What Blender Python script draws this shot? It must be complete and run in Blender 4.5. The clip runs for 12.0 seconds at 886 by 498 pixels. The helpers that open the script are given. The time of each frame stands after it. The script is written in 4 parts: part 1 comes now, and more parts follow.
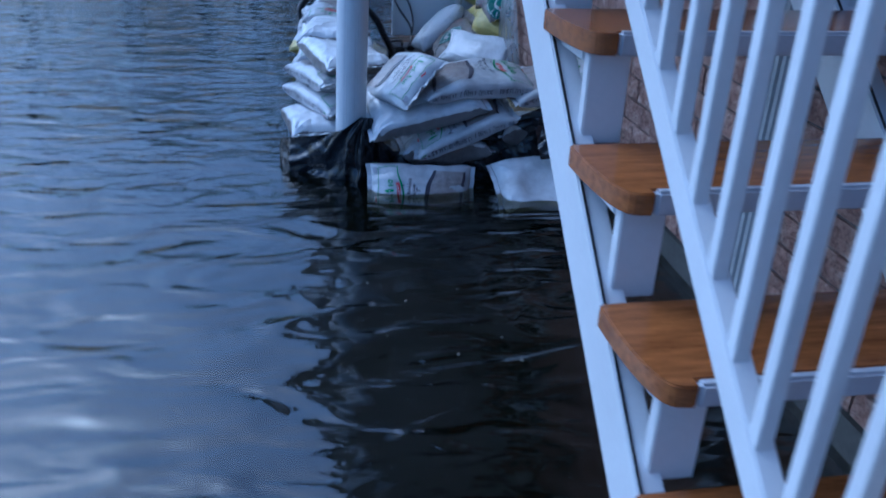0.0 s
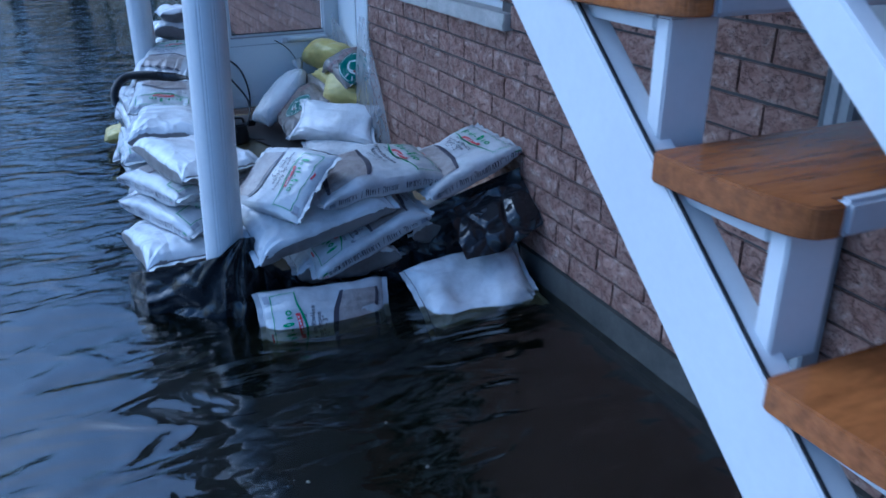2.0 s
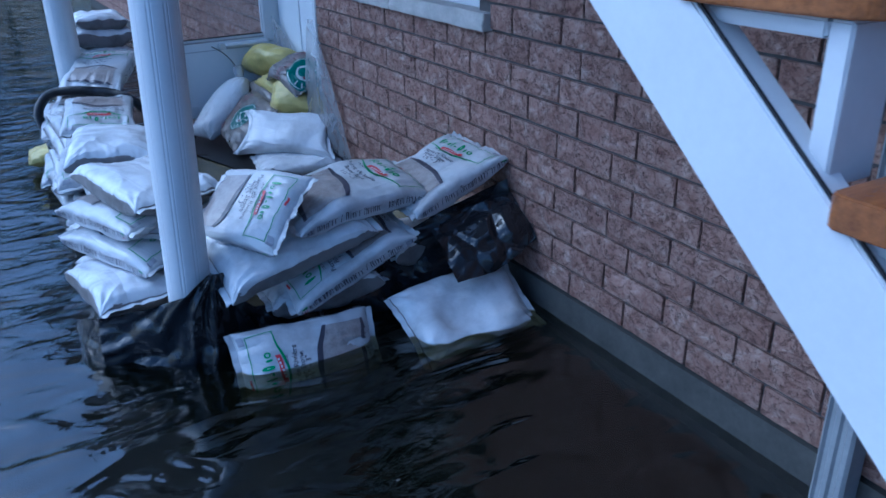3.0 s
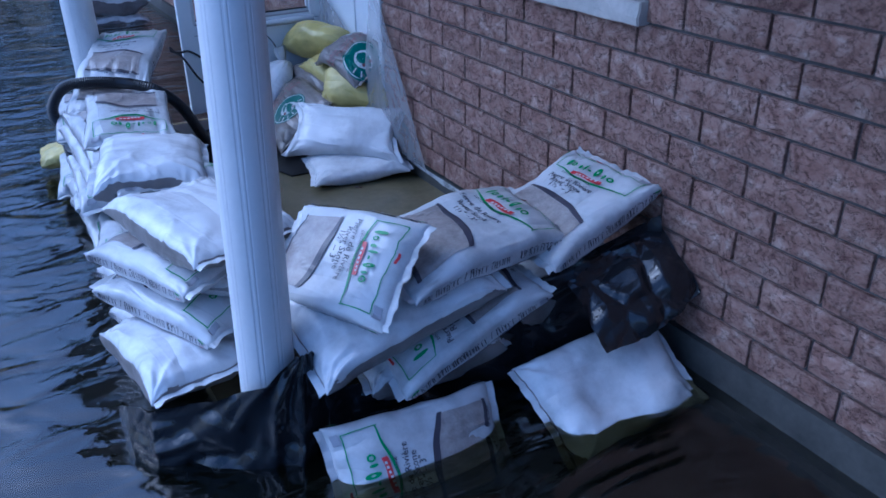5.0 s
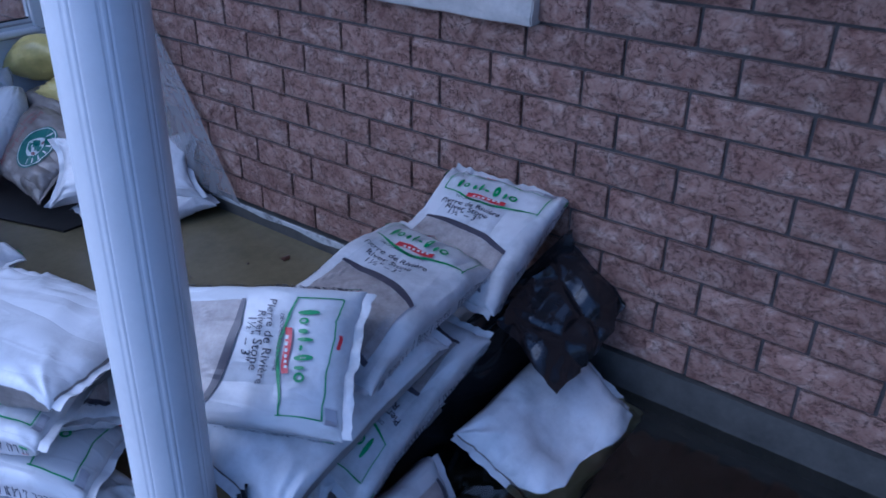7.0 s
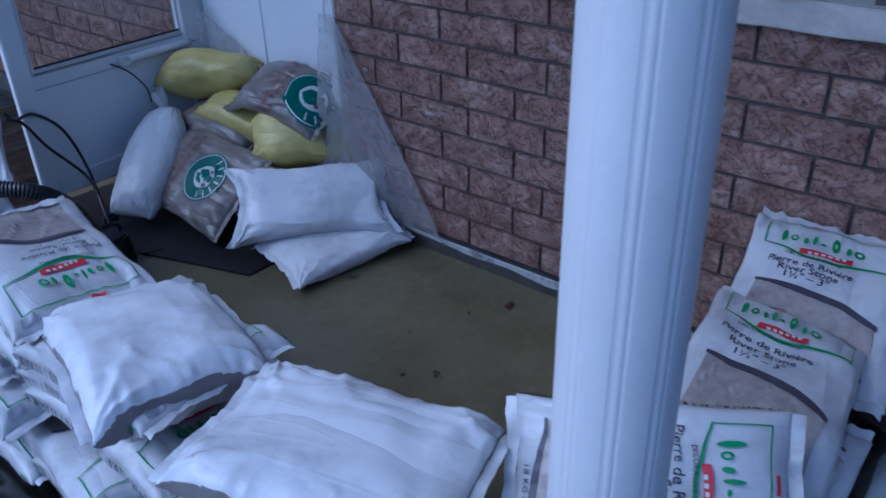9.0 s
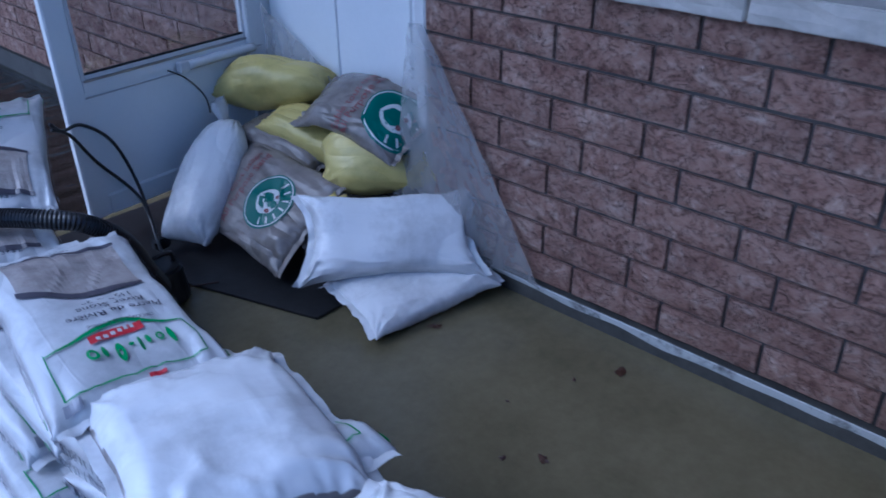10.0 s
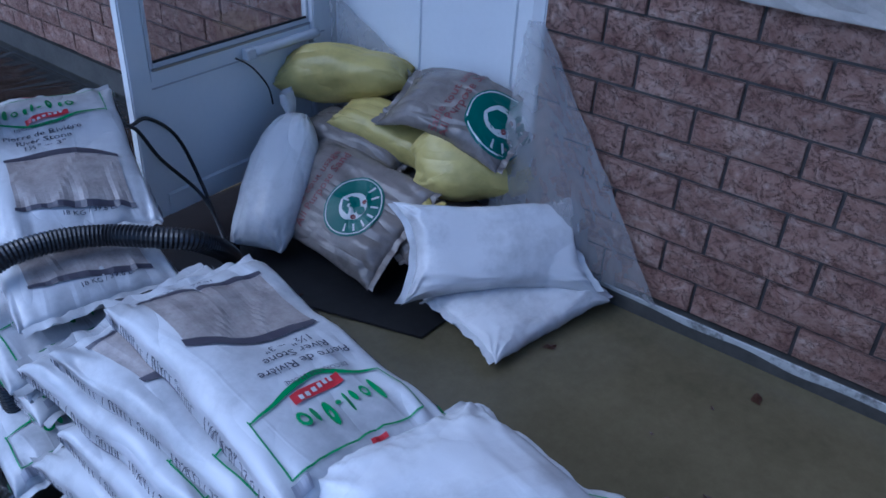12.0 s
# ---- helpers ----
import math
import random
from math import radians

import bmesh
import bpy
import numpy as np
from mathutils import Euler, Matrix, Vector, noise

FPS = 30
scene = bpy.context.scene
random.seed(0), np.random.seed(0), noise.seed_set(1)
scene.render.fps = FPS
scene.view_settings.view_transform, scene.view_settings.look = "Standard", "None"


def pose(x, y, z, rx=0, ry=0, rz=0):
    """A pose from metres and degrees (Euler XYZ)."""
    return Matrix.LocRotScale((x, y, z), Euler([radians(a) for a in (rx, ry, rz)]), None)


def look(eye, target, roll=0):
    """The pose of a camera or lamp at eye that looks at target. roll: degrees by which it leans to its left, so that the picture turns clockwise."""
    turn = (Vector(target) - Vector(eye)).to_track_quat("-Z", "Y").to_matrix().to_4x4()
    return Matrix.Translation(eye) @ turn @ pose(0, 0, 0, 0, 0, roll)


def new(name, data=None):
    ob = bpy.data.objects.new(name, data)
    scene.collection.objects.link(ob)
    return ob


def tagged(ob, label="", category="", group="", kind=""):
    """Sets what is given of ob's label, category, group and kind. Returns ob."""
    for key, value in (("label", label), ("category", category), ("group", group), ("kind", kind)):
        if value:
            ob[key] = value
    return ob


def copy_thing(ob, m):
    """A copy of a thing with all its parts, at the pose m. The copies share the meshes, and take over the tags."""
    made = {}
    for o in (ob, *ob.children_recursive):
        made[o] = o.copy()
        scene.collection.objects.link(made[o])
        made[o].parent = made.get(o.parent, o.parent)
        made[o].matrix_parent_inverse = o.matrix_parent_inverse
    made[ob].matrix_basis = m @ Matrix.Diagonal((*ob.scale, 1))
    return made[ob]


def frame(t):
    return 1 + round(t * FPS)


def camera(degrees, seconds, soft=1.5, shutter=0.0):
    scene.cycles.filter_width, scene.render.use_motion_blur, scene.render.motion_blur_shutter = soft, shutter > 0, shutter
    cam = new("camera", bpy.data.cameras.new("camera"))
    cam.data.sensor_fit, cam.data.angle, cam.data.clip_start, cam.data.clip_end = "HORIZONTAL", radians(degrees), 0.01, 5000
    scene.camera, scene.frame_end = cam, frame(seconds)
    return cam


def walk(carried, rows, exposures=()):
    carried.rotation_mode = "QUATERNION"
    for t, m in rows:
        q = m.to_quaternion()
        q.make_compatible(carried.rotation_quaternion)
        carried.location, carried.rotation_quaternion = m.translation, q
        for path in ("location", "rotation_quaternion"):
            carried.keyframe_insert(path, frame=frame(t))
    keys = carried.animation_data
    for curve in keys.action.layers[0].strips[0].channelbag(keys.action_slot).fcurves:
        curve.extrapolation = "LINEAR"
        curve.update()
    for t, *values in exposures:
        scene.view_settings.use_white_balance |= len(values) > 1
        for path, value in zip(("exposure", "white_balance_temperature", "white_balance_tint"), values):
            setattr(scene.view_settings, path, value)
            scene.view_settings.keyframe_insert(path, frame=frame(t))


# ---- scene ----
SKY, SUN = 0.2, 0.35
LOOKS = [(0.0, -0.26, 3920, 5), (1.0, -0.14, 3900, 3), (2.5, -0.1, 3900, 3), (4.5, -0.06, 3960, 11), (6.0, -0.24, 4050, 15), (6.5, -0.28, 4130, 17), (8.5, -0.48, 4130, 14), (9.5, -0.6, 4130, 12), (10.0, -0.3, 4150, 13), (10.5, -0.2, 4150, 13), (11.0, -0.3, 4170, 12), (12.0, -0.44, 4180, 12)]
cam = camera(57.4, 12.0, 1.6, 0.4)
PATH = [
    (0, (-1.472, -5.703, 1.457), (-1.152, -3.938, 0.574), 2.2),
    (0.5, (-1.674, -5.515, 1.489), (-1.179, -3.761, 0.665), -0.1),
    (1, (-1.744, -5.391, 1.494), (-1.042, -3.708, 0.672), 1.8),
    (1.5, (-1.74, -5.159, 1.455), (-1.037, -3.48, 0.627), 0.3),
    (2, (-1.672, -4.806, 1.488), (-0.919, -3.137, 0.683), -0.1),
    (2.5, (-1.685, -4.629, 1.484), (-0.878, -2.982, 0.687), -0.3),
    (2.7, (-1.709, -4.548, 1.469), (-0.853, -2.928, 0.667), -0.8),
    (4.3, (-1.815, -3.885, 1.471), (-0.831, -2.358, 0.634), -0.5),
    (4.5, (-1.779, -3.757, 1.487), (-0.855, -2.2, 0.637), -1.4),
    (5, (-1.732, -3.583, 1.468), (-0.847, -2.036, 0.56), -0.9),
    (5.5, (-1.792, -3.387, 1.487), (-0.882, -1.858, 0.575), -1.0),
    (6, (-1.898, -3.151, 1.496), (-0.721, -1.764, 0.664), -1.2),
    (6.5, (-1.913, -3.055, 1.474), (-0.549, -1.866, 0.622), 0.7),
    (6.7, (-1.899, -3.008, 1.455), (-0.499, -1.904, 0.549), 1.2),
    (8.3, (-1.831, -2.313, 1.429), (-0.495, -1.227, 0.412), -2.3),
    (8.5, (-1.896, -2.236, 1.451), (-0.569, -1.132, 0.441), -2.4),
    (9, (-1.942, -2.109, 1.458), (-0.616, -0.983, 0.471), -1.7),
    (9.5, (-1.865, -1.949, 1.423), (-0.565, -0.797, 0.431), -1.0),
    (10, (-1.778, -1.7, 1.415), (-0.502, -0.522, 0.422), -0.6),
    (10.5, (-1.77, -1.568, 1.396), (-0.542, -0.352, 0.39), -1.0),
    (11, (-1.877, -1.389, 1.401), (-0.595, -0.243, 0.379), 0.6),
    (11.5, (-1.957, -1.237, 1.424), (-0.605, -0.192, 0.384), 2.0),
    (12, (-1.968, -1.153, 1.431), (-0.605, -0.136, 0.378), 3.2),
]
walk(cam, [(t, look(eye, target, roll)) for t, eye, target, roll in PATH],
     exposures=LOOKS)

# ---------- world and sun: overcast evening sky ----------
WATER, SLAB, BRICK_BASE = -0.045, 0.0, 0.07
world = bpy.data.worlds.new("sky")
scene.world = world
world.use_nodes = True
wn = world.node_tree
sky = wn.nodes.new("ShaderNodeTexSky")
sky.sky_type = "NISHITA"
sky.sun_disc = False
sky.sun_elevation, sky.sun_rotation = radians(48), radians(-50)
sky.dust_density, sky.ozone_density = 4.0, 1.0
wn.links.new(sky.outputs[0], wn.nodes["Background"].inputs[0])
wn.nodes["Background"].inputs[1].default_value = SKY
sun = new("sun", bpy.data.lights.new("sun", "SUN"))
sun.data.energy, sun.data.angle, sun.data.color = SUN, radians(40), (1.0, 0.95, 0.9)
sun.matrix_world = look((-8, 1.4, 9), (0, 0, 0))


# ---------- materials ----------
def nodes_of(name):
    m = bpy.data.materials.new(name)
    m.use_nodes = True
    t = m.node_tree
    return m, t, t.nodes["Principled BSDF"]


def add(t, kind, **kw):
    n = t.nodes.new("ShaderNode" + kind)
    for k, v in kw.items():
        n.inputs[k.replace("_", " ")].default_value = v
    return n


def ramp(t, src, stops):
    r = t.nodes.new("ShaderNodeValToRGB")
    e = r.color_ramp.elements
    while len(e) < len(stops):
        e.new(0.5)
    for el, (p, c) in zip(e, stops):
        el.position, el.color = p, (*c, 1)
    t.links.new(src, r.inputs[0])
    return r.outputs[0]


def surface(name, dark, light, scale, rough=0.6, bump=0.2, fine=60.0, metal=0.0, spread=(0.3, 0.7), stretch=(1, 1, 1), dist=0.004, random_tint=0.0):
    """A two-scale procedural surface: blotches, fine grain, relief."""
    m, t, b = nodes_of(name)
    co = t.nodes.new("ShaderNodeTexCoord")
    mp = add(t, "Mapping", Scale=stretch)
    t.links.new(co.outputs["Object"], mp.inputs[0])
    vec = mp.outputs[0]
    if random_tint:
        oi = t.nodes.new("ShaderNodeObjectInfo")
        ad = t.nodes.new("ShaderNodeVectorMath")
        ad.operation = "MULTIPLY_ADD"
        ad.inputs[1].default_value = (37.0, 53.0, 71.0)
        t.links.new(oi.outputs["Random"], ad.inputs[0])
        t.links.new(vec, ad.inputs[2])
        vec = ad.outputs[0]
    a = add(t, "TexNoise", Scale=scale, Detail=6.0, Roughness=0.6)
    f = add(t, "TexNoise", Scale=fine, Detail=4.0, Roughness=0.7)
    t.links.new(vec, a.inputs["Vector"])
    t.links.new(vec, f.inputs["Vector"])
    mix = add(t, "Mix")
    mix.inputs["Factor"].default_value = 0.3
    t.links.new(a.outputs[0], mix.inputs["A"])
    t.links.new(f.outputs[0], mix.inputs["B"])
    col = ramp(t, mix.outputs[0], [(spread[0], dark), (spread[1], light)])
    if random_tint:
        hv = add(t, "HueSaturation")
        mr = add(t, "MapRange")
        mr.inputs["To Min"].default_value, mr.inputs["To Max"].default_value = 1 - random_tint, 1 + random_tint
        t.links.new(oi.outputs["Random"], mr.inputs[0])
        t.links.new(mr.outputs[0], hv.inputs["Value"])
        t.links.new(col, hv.inputs["Color"])
        col = hv.outputs[0]
    t.links.new(col, b.inputs["Base Color"])
    b.inputs["Roughness"].default_value, b.inputs["Metallic"].default_value = rough, metal
    bp = add(t, "Bump", Strength=bump, Distance=dist)
    t.links.new(mix.outputs[0], bp.inputs["Height"])
    t.links.new(bp.outputs[0], b.inputs["Normal"])
    return m


def plain(name, colour, rough=0.5, metal=0.0):
    m, t, b = nodes_of(name)
    b.inputs["Base Color"].default_value = (*colour, 1)
    b.inputs["Roughness"].default_value, b.inputs["Metallic"].default_value = rough, metal
    return m


def plastic_film(name, dark, light, rough, wrinkle, scale=14.0, sheen=0.5):
    """Sack film: slightly dirty, with wrinkles at two scales."""
    m, t, b = nodes_of(name)
    co = t.nodes.new("ShaderNodeTexCoord")
    oi = t.nodes.new("ShaderNodeObjectInfo")
    ad = t.nodes.new("ShaderNodeVectorMath")
    ad.operation = "MULTIPLY_ADD"
    ad.inputs[1].default_value = (37.0, 53.0, 71.0)
    t.links.new(oi.outputs["Random"], ad.inputs[0])
    t.links.new(co.outputs["Object"], ad.inputs[2])
    dirt = add(t, "TexNoise", Scale=6.0, Detail=8.0, Roughness=0.65)
    t.links.new(ad.outputs[0], dirt.inputs["Vector"])
    col = ramp(t, dirt.outputs[0], [(0.3, dark), (0.55, light)])
    t.links.new(col, b.inputs["Base Color"])
    w1 = add(t, "TexNoise", Scale=scale, Detail=1.0, Roughness=0.4, Distortion=0.2)
    mp = add(t, "Mapping", Scale=(0.5, 1.7, 1.0), Rotation=(0.0, 0.0, 0.5))
    t.links.new(ad.outputs[0], mp.inputs[0])
    t.links.new(mp.outputs[0], w1.inputs["Vector"])
    w2 = add(t, "TexNoise", Scale=scale * 3.4, Detail=3.0, Roughness=0.5, Distortion=0.2)
    t.links.new(ad.outputs[0], w2.inputs["Vector"])
    crease = t.nodes.new("ShaderNodeValToRGB")
    crease.color_ramp.elements[0].position, crease.color_ramp.elements[1].position = 0.0, 0.26
    b1 = add(t, "Bump", Strength=wrinkle, Distance=0.02)
    b2 = add(t, "Bump", Strength=wrinkle * 0.35, Distance=0.006)
    s1, r1 = t.nodes.new("ShaderNodeMath"), t.nodes.new("ShaderNodeMath")
    s1.operation, r1.operation = "SUBTRACT", "ABSOLUTE"
    s1.inputs[1].default_value = 0.5
    t.links.new(w1.outputs[0], s1.inputs[0])
    t.links.new(s1.outputs[0], r1.inputs[0])
    t.links.new(r1.outputs[0], crease.inputs[0])
    t.links.new(crease.outputs[0], b1.inputs["Height"])
    t.links.new(w2.outputs[0], b2.inputs["Height"])
    t.links.new(b1.outputs[0], b2.inputs["Normal"])
    t.links.new(b2.outputs[0], b.inputs["Normal"])
    # sharp small crinkles
    m3 = add(t, "Mapping", Scale=(0.4, 1.9, 1.0), Rotation=(0.0, 0.0, -0.45))
    t.links.new(ad.outputs[0], m3.inputs[0])
    w3 = add(t, "TexNoise", Scale=min(scale, 8.0) * 1.5, Detail=0.0, Distortion=0.35)
    t.links.new(m3.outputs[0], w3.inputs["Vector"])
    s3, r3 = t.nodes.new("ShaderNodeMath"), t.nodes.new("ShaderNodeMath")
    s3.operation, r3.operation = "SUBTRACT", "ABSOLUTE"
    s3.inputs[1].default_value = 0.5
    t.links.new(w3.outputs[0], s3.inputs[0])
    t.links.new(s3.outputs[0], r3.inputs[0])
    sharp = ramp(t, r3.outputs[0], [(0.0, (1.0, 1.0, 1.0)), (0.07, (0.0, 0.0, 0.0))])
    b3 = add(t, "Bump", Strength=min(wrinkle, 0.4) * 0.35, Distance=0.005)
    t.links.new(sharp, b3.inputs["Height"])
    t.links.new(b2.outputs[0], b3.inputs["Normal"])
    t.links.new(b3.outputs[0], b.inputs["Normal"])
    b.inputs["Roughness"].default_value = rough
    b.inputs["Specular IOR Level"].default_value = sheen
    return m


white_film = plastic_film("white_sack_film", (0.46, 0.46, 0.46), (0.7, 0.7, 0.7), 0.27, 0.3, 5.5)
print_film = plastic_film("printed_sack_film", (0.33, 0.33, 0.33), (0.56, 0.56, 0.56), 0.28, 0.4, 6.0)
side_grey_film = plastic_film("sack_side_grey", (0.1, 0.088, 0.08), (0.22, 0.2, 0.19), 0.35, 0.35, 9.0)
side_film = plastic_film("printed_sack_side", (0.34, 0.33, 0.335), (0.57, 0.56, 0.57), 0.3, 0.4, 7.0)
grey_film = plastic_film("clear_sand_film", (0.12, 0.105, 0.092), (0.24, 0.21, 0.185), 0.27, 0.4, 10.0)
yellow_film = plastic_film("yellow_woven_film", (0.36, 0.3, 0.08), (0.58, 0.48, 0.15), 0.36, 0.4, 9.0)
black_film = plastic_film("black_polythene", (0.008, 0.008, 0.01), (0.016, 0.016, 0.018), 0.17, 0.35, 8.0, 0.55)
picture_ink = surface("stone_picture_print", (0.2, 0.17, 0.155), (0.42, 0.38, 0.35), 30.0, 0.3, 0.25, 140.0)
dark_ink = plain("dark_print", (0.06, 0.055, 0.07), 0.35)
text_ink = plain("grey_print", (0.03, 0.03, 0.05), 0.35)
green_ink = plain("green_print", (0.04, 0.26, 0.07), 0.35)
red_ink = plain("red_print", (0.5, 0.03, 0.04), 0.35)
rust_ink = plain("rust_print", (0.17, 0.045, 0.045), 0.35)
teal_ink = plain("teal_print", (0.006, 0.11, 0.085), 0.35)
pale_ink = plain("pale_print", (0.6, 0.62, 0.6), 0.35)
fringe_violet = plain("violet_lens_fringe", (0.27, 0.24, 0.34), 0.35)
grey_ink = plain("barcode_print", (0.3, 0.3, 0.33), 0.4)


def brick_surface():
    """Split face: maroon pits, pink body, buff flecks, strong relief."""
    m, t, b = nodes_of("rock_face_brick")
    co, oi = t.nodes.new("ShaderNodeTexCoord"), t.nodes.new("ShaderNodeObjectInfo")
    ad = t.nodes.new("ShaderNodeVectorMath")
    ad.operation = "MULTIPLY_ADD"
    ad.inputs[1].default_value = (37.0, 53.0, 71.0)
    t.links.new(oi.outputs["Random"], ad.inputs[0])
    t.links.new(co.outputs["Object"], ad.inputs[2])
    mp = add(t, "Mapping", Scale=(1.0, 0.9, 1.15), Rotation=(0.35, 0, 0))
    t.links.new(ad.outputs[0], mp.inputs[0])
    big = add(t, "TexNoise", Scale=16.0, Detail=9.0, Roughness=0.72, Distortion=0.5)
    pit = add(t, "TexNoise", Scale=55.0, Detail=6.0, Roughness=0.75, Distortion=0.3)
    split = add(t, "TexNoise", Scale=24.0, Detail=5.0, Roughness=0.6, Distortion=1.1)
    for n in (big, pit, split):
        t.links.new(mp.outputs[0], n.inputs["Vector"])
    body = ramp(t, big.outputs[0], [(0.27, (0.15, 0.066, 0.048)), (0.41, (0.31, 0.175, 0.13)), (0.54, (0.42, 0.268, 0.205)), (0.7, (0.62, 0.48, 0.39))])
    dark = ramp(t, pit.outputs[0], [(0.33, (0.3, 0.24, 0.24)), (0.47, (1.0, 1.0, 1.0))])
    # split lines of the rock face
    off, gap = t.nodes.new("ShaderNodeMath"), t.nodes.new("ShaderNodeMath")
    off.operation, gap.operation = "SUBTRACT", "ABSOLUTE"
    off.inputs[1].default_value = 0.5
    t.links.new(split.outputs[0], off.inputs[0])
    t.links.new(off.outputs[0], gap.inputs[0])
    crack = ramp(t, gap.outputs[0], [(0.0, (0.34, 0.26, 0.25)), (0.035, (1.0, 1.0, 1.0))])
    mul, cut_in = add(t, "Mix"), add(t, "Mix")
    for q in (mul, cut_in):
        q.data_type, q.blend_type = "RGBA", "MULTIPLY"
    mul.inputs["Factor"].default_value, cut_in.inputs["Factor"].default_value = 0.6, 0.6
    t.links.new(body, cut_in.inputs[6])
    t.links.new(crack, cut_in.inputs[7])
    t.links.new(cut_in.outputs[2], mul.inputs[6])
    t.links.new(dark, mul.inputs[7])
    rows = add(t, "MapRange")
    rows.inputs["To Min"].default_value, rows.inputs["To Max"].default_value = 0.88, 1.08
    t.links.new(oi.outputs["Random"], rows.inputs[0])
    hv = add(t, "HueSaturation")
    t.links.new(rows.outputs[0], hv.inputs["Value"])
    t.links.new(mul.outputs[2], hv.inputs["Color"])
    t.links.new(hv.outputs[0], b.inputs["Base Color"])
    b.inputs["Roughness"].default_value = 0.88
    b0 = add(t, "Bump", Strength=0.9, Distance=0.007)
    t.links.new(crack, b0.inputs["Height"])
    b1, b2 = add(t, "Bump", Strength=1.0, Distance=0.03), add(t, "Bump", Strength=0.7, Distance=0.007)
    t.links.new(b0.outputs[0], b1.inputs["Normal"])
    t.links.new(big.outputs[0], b1.inputs["Height"])
    t.links.new(pit.outputs[0], b2.inputs["Height"])
    t.links.new(b1.outputs[0], b2.inputs["Normal"])
    t.links.new(b2.outputs[0], b.inputs["Normal"])
    return m


brick_mat = brick_surface()
mortar = surface("mortar", (0.06, 0.053, 0.049), (0.12, 0.108, 0.1), 12.0, 0.9, 0.3)
limestone = surface("limestone_sill", (0.34, 0.32, 0.285), (0.54, 0.51, 0.46), 10.0, 0.8, 0.6, 60.0)
concrete = surface("wet_foundation_concrete", (0.03, 0.03, 0.028), (0.085, 0.083, 0.075), 8.0, 0.5, 0.3)
parging = surface("pale_parging", (0.12, 0.12, 0.115), (0.42, 0.43, 0.42), 9.0, 0.7, 0.4, spread=(0.36, 0.5))
slab_mat = surface("wet_porch_slab", (0.095, 0.082, 0.042), (0.18, 0.152, 0.085), 3.0, 0.25, 0.12, 30.0)
white_paint = surface("white_aluminium", (0.6, 0.6, 0.6), (0.71, 0.71, 0.71), 3.0, 0.35, 0.03)
groove_paint = surface("grey_aluminium", (0.42, 0.42, 0.44), (0.55, 0.55, 0.57), 4.0, 0.35, 0.03)
# one even grey, darker than the white aluminium
pipe_paint = surface("grey_downspout", (0.22, 0.23, 0.24), (0.34, 0.35, 0.36), 5.0, 0.4, 0.05)
door_paint = surface("door_enamel", (0.76, 0.77, 0.77), (0.83, 0.84, 0.84), 2.0, 0.3, 0.03)
seal_and_room_black = plain("black_seal_and_room", (0.012, 0.012, 0.014), 0.6)
wood = surface("varnished_tread", (0.12, 0.04, 0.011), (0.37, 0.14, 0.034), 7.0, 0.13, 0.12, 40.0, stretch=(1.0, 7.0, 7.0), random_tint=0.12)
mat_rubber = surface("black_rubber", (0.008, 0.008, 0.009), (0.02, 0.02, 0.02), 20.0, 0.45, 0.3)
hose_mat = plain("black_hose", (0.012, 0.012, 0.014), 0.32)
metal_grey = plain("grey_metal", (0.4, 0.4, 0.42), 0.35, 0.9)
mud = surface("silt", (0.02, 0.02, 0.016), (0.05, 0.045, 0.035), 2.0, 0.9, 0.2)
leaf_brown = plain("wet_leaf", (0.05, 0.022, 0.012), 0.4)
leaf_pale = plain("drowned_leaf", (0.22, 0.2, 0.15), 0.6)
brown_trim = surface("brown_trim", (0.04, 0.03, 0.025), (0.07, 0.055, 0.045), 5.0, 0.5, 0.05)
bark = surface("tree_bark", (0.03, 0.025, 0.02), (0.08, 0.065, 0.05), 9.0, 0.9, 0.5)
foliage = surface("dark_foliage", (0.025, 0.03, 0.012), (0.07, 0.075, 0.03), 3.0, 0.7, 0.1)
shingle = surface("roof_shingle", (0.03, 0.03, 0.032), (0.07, 0.068, 0.065), 10.0, 0.9, 0.4)


def glass_mat(name):
    m, t, b = nodes_of(name)
    out = t.nodes["Material Output"]
    g, tr, mx = t.nodes.new("ShaderNodeBsdfGlossy"), t.nodes.new("ShaderNodeBsdfTransparent"), t.nodes.new("ShaderNodeMixShader")
    g.inputs["Roughness"].default_value = 0.01
    tr.inputs[0].default_value = (0.86, 0.87, 0.88, 1)
    lw = t.nodes.new("ShaderNodeLayerWeight")
    pw, rg = t.nodes.new("ShaderNodeMath"), add(t, "MapRange")
    pw.operation = "POWER"
    pw.inputs[1].default_value = 5.0
    rg.inputs["To Min"].default_value = 0.04
    t.links.new(lw.outputs["Facing"], pw.inputs[0])
    t.links.new(pw.outputs[0], rg.inputs[0])
    t.links.new(rg.outputs[0], mx.inputs[0])
    t.links.new(tr.outputs[0], mx.inputs[1])
    t.links.new(g.outputs[0], mx.inputs[2])
    t.links.new(mx.outputs[0], out.inputs[0])
    return m


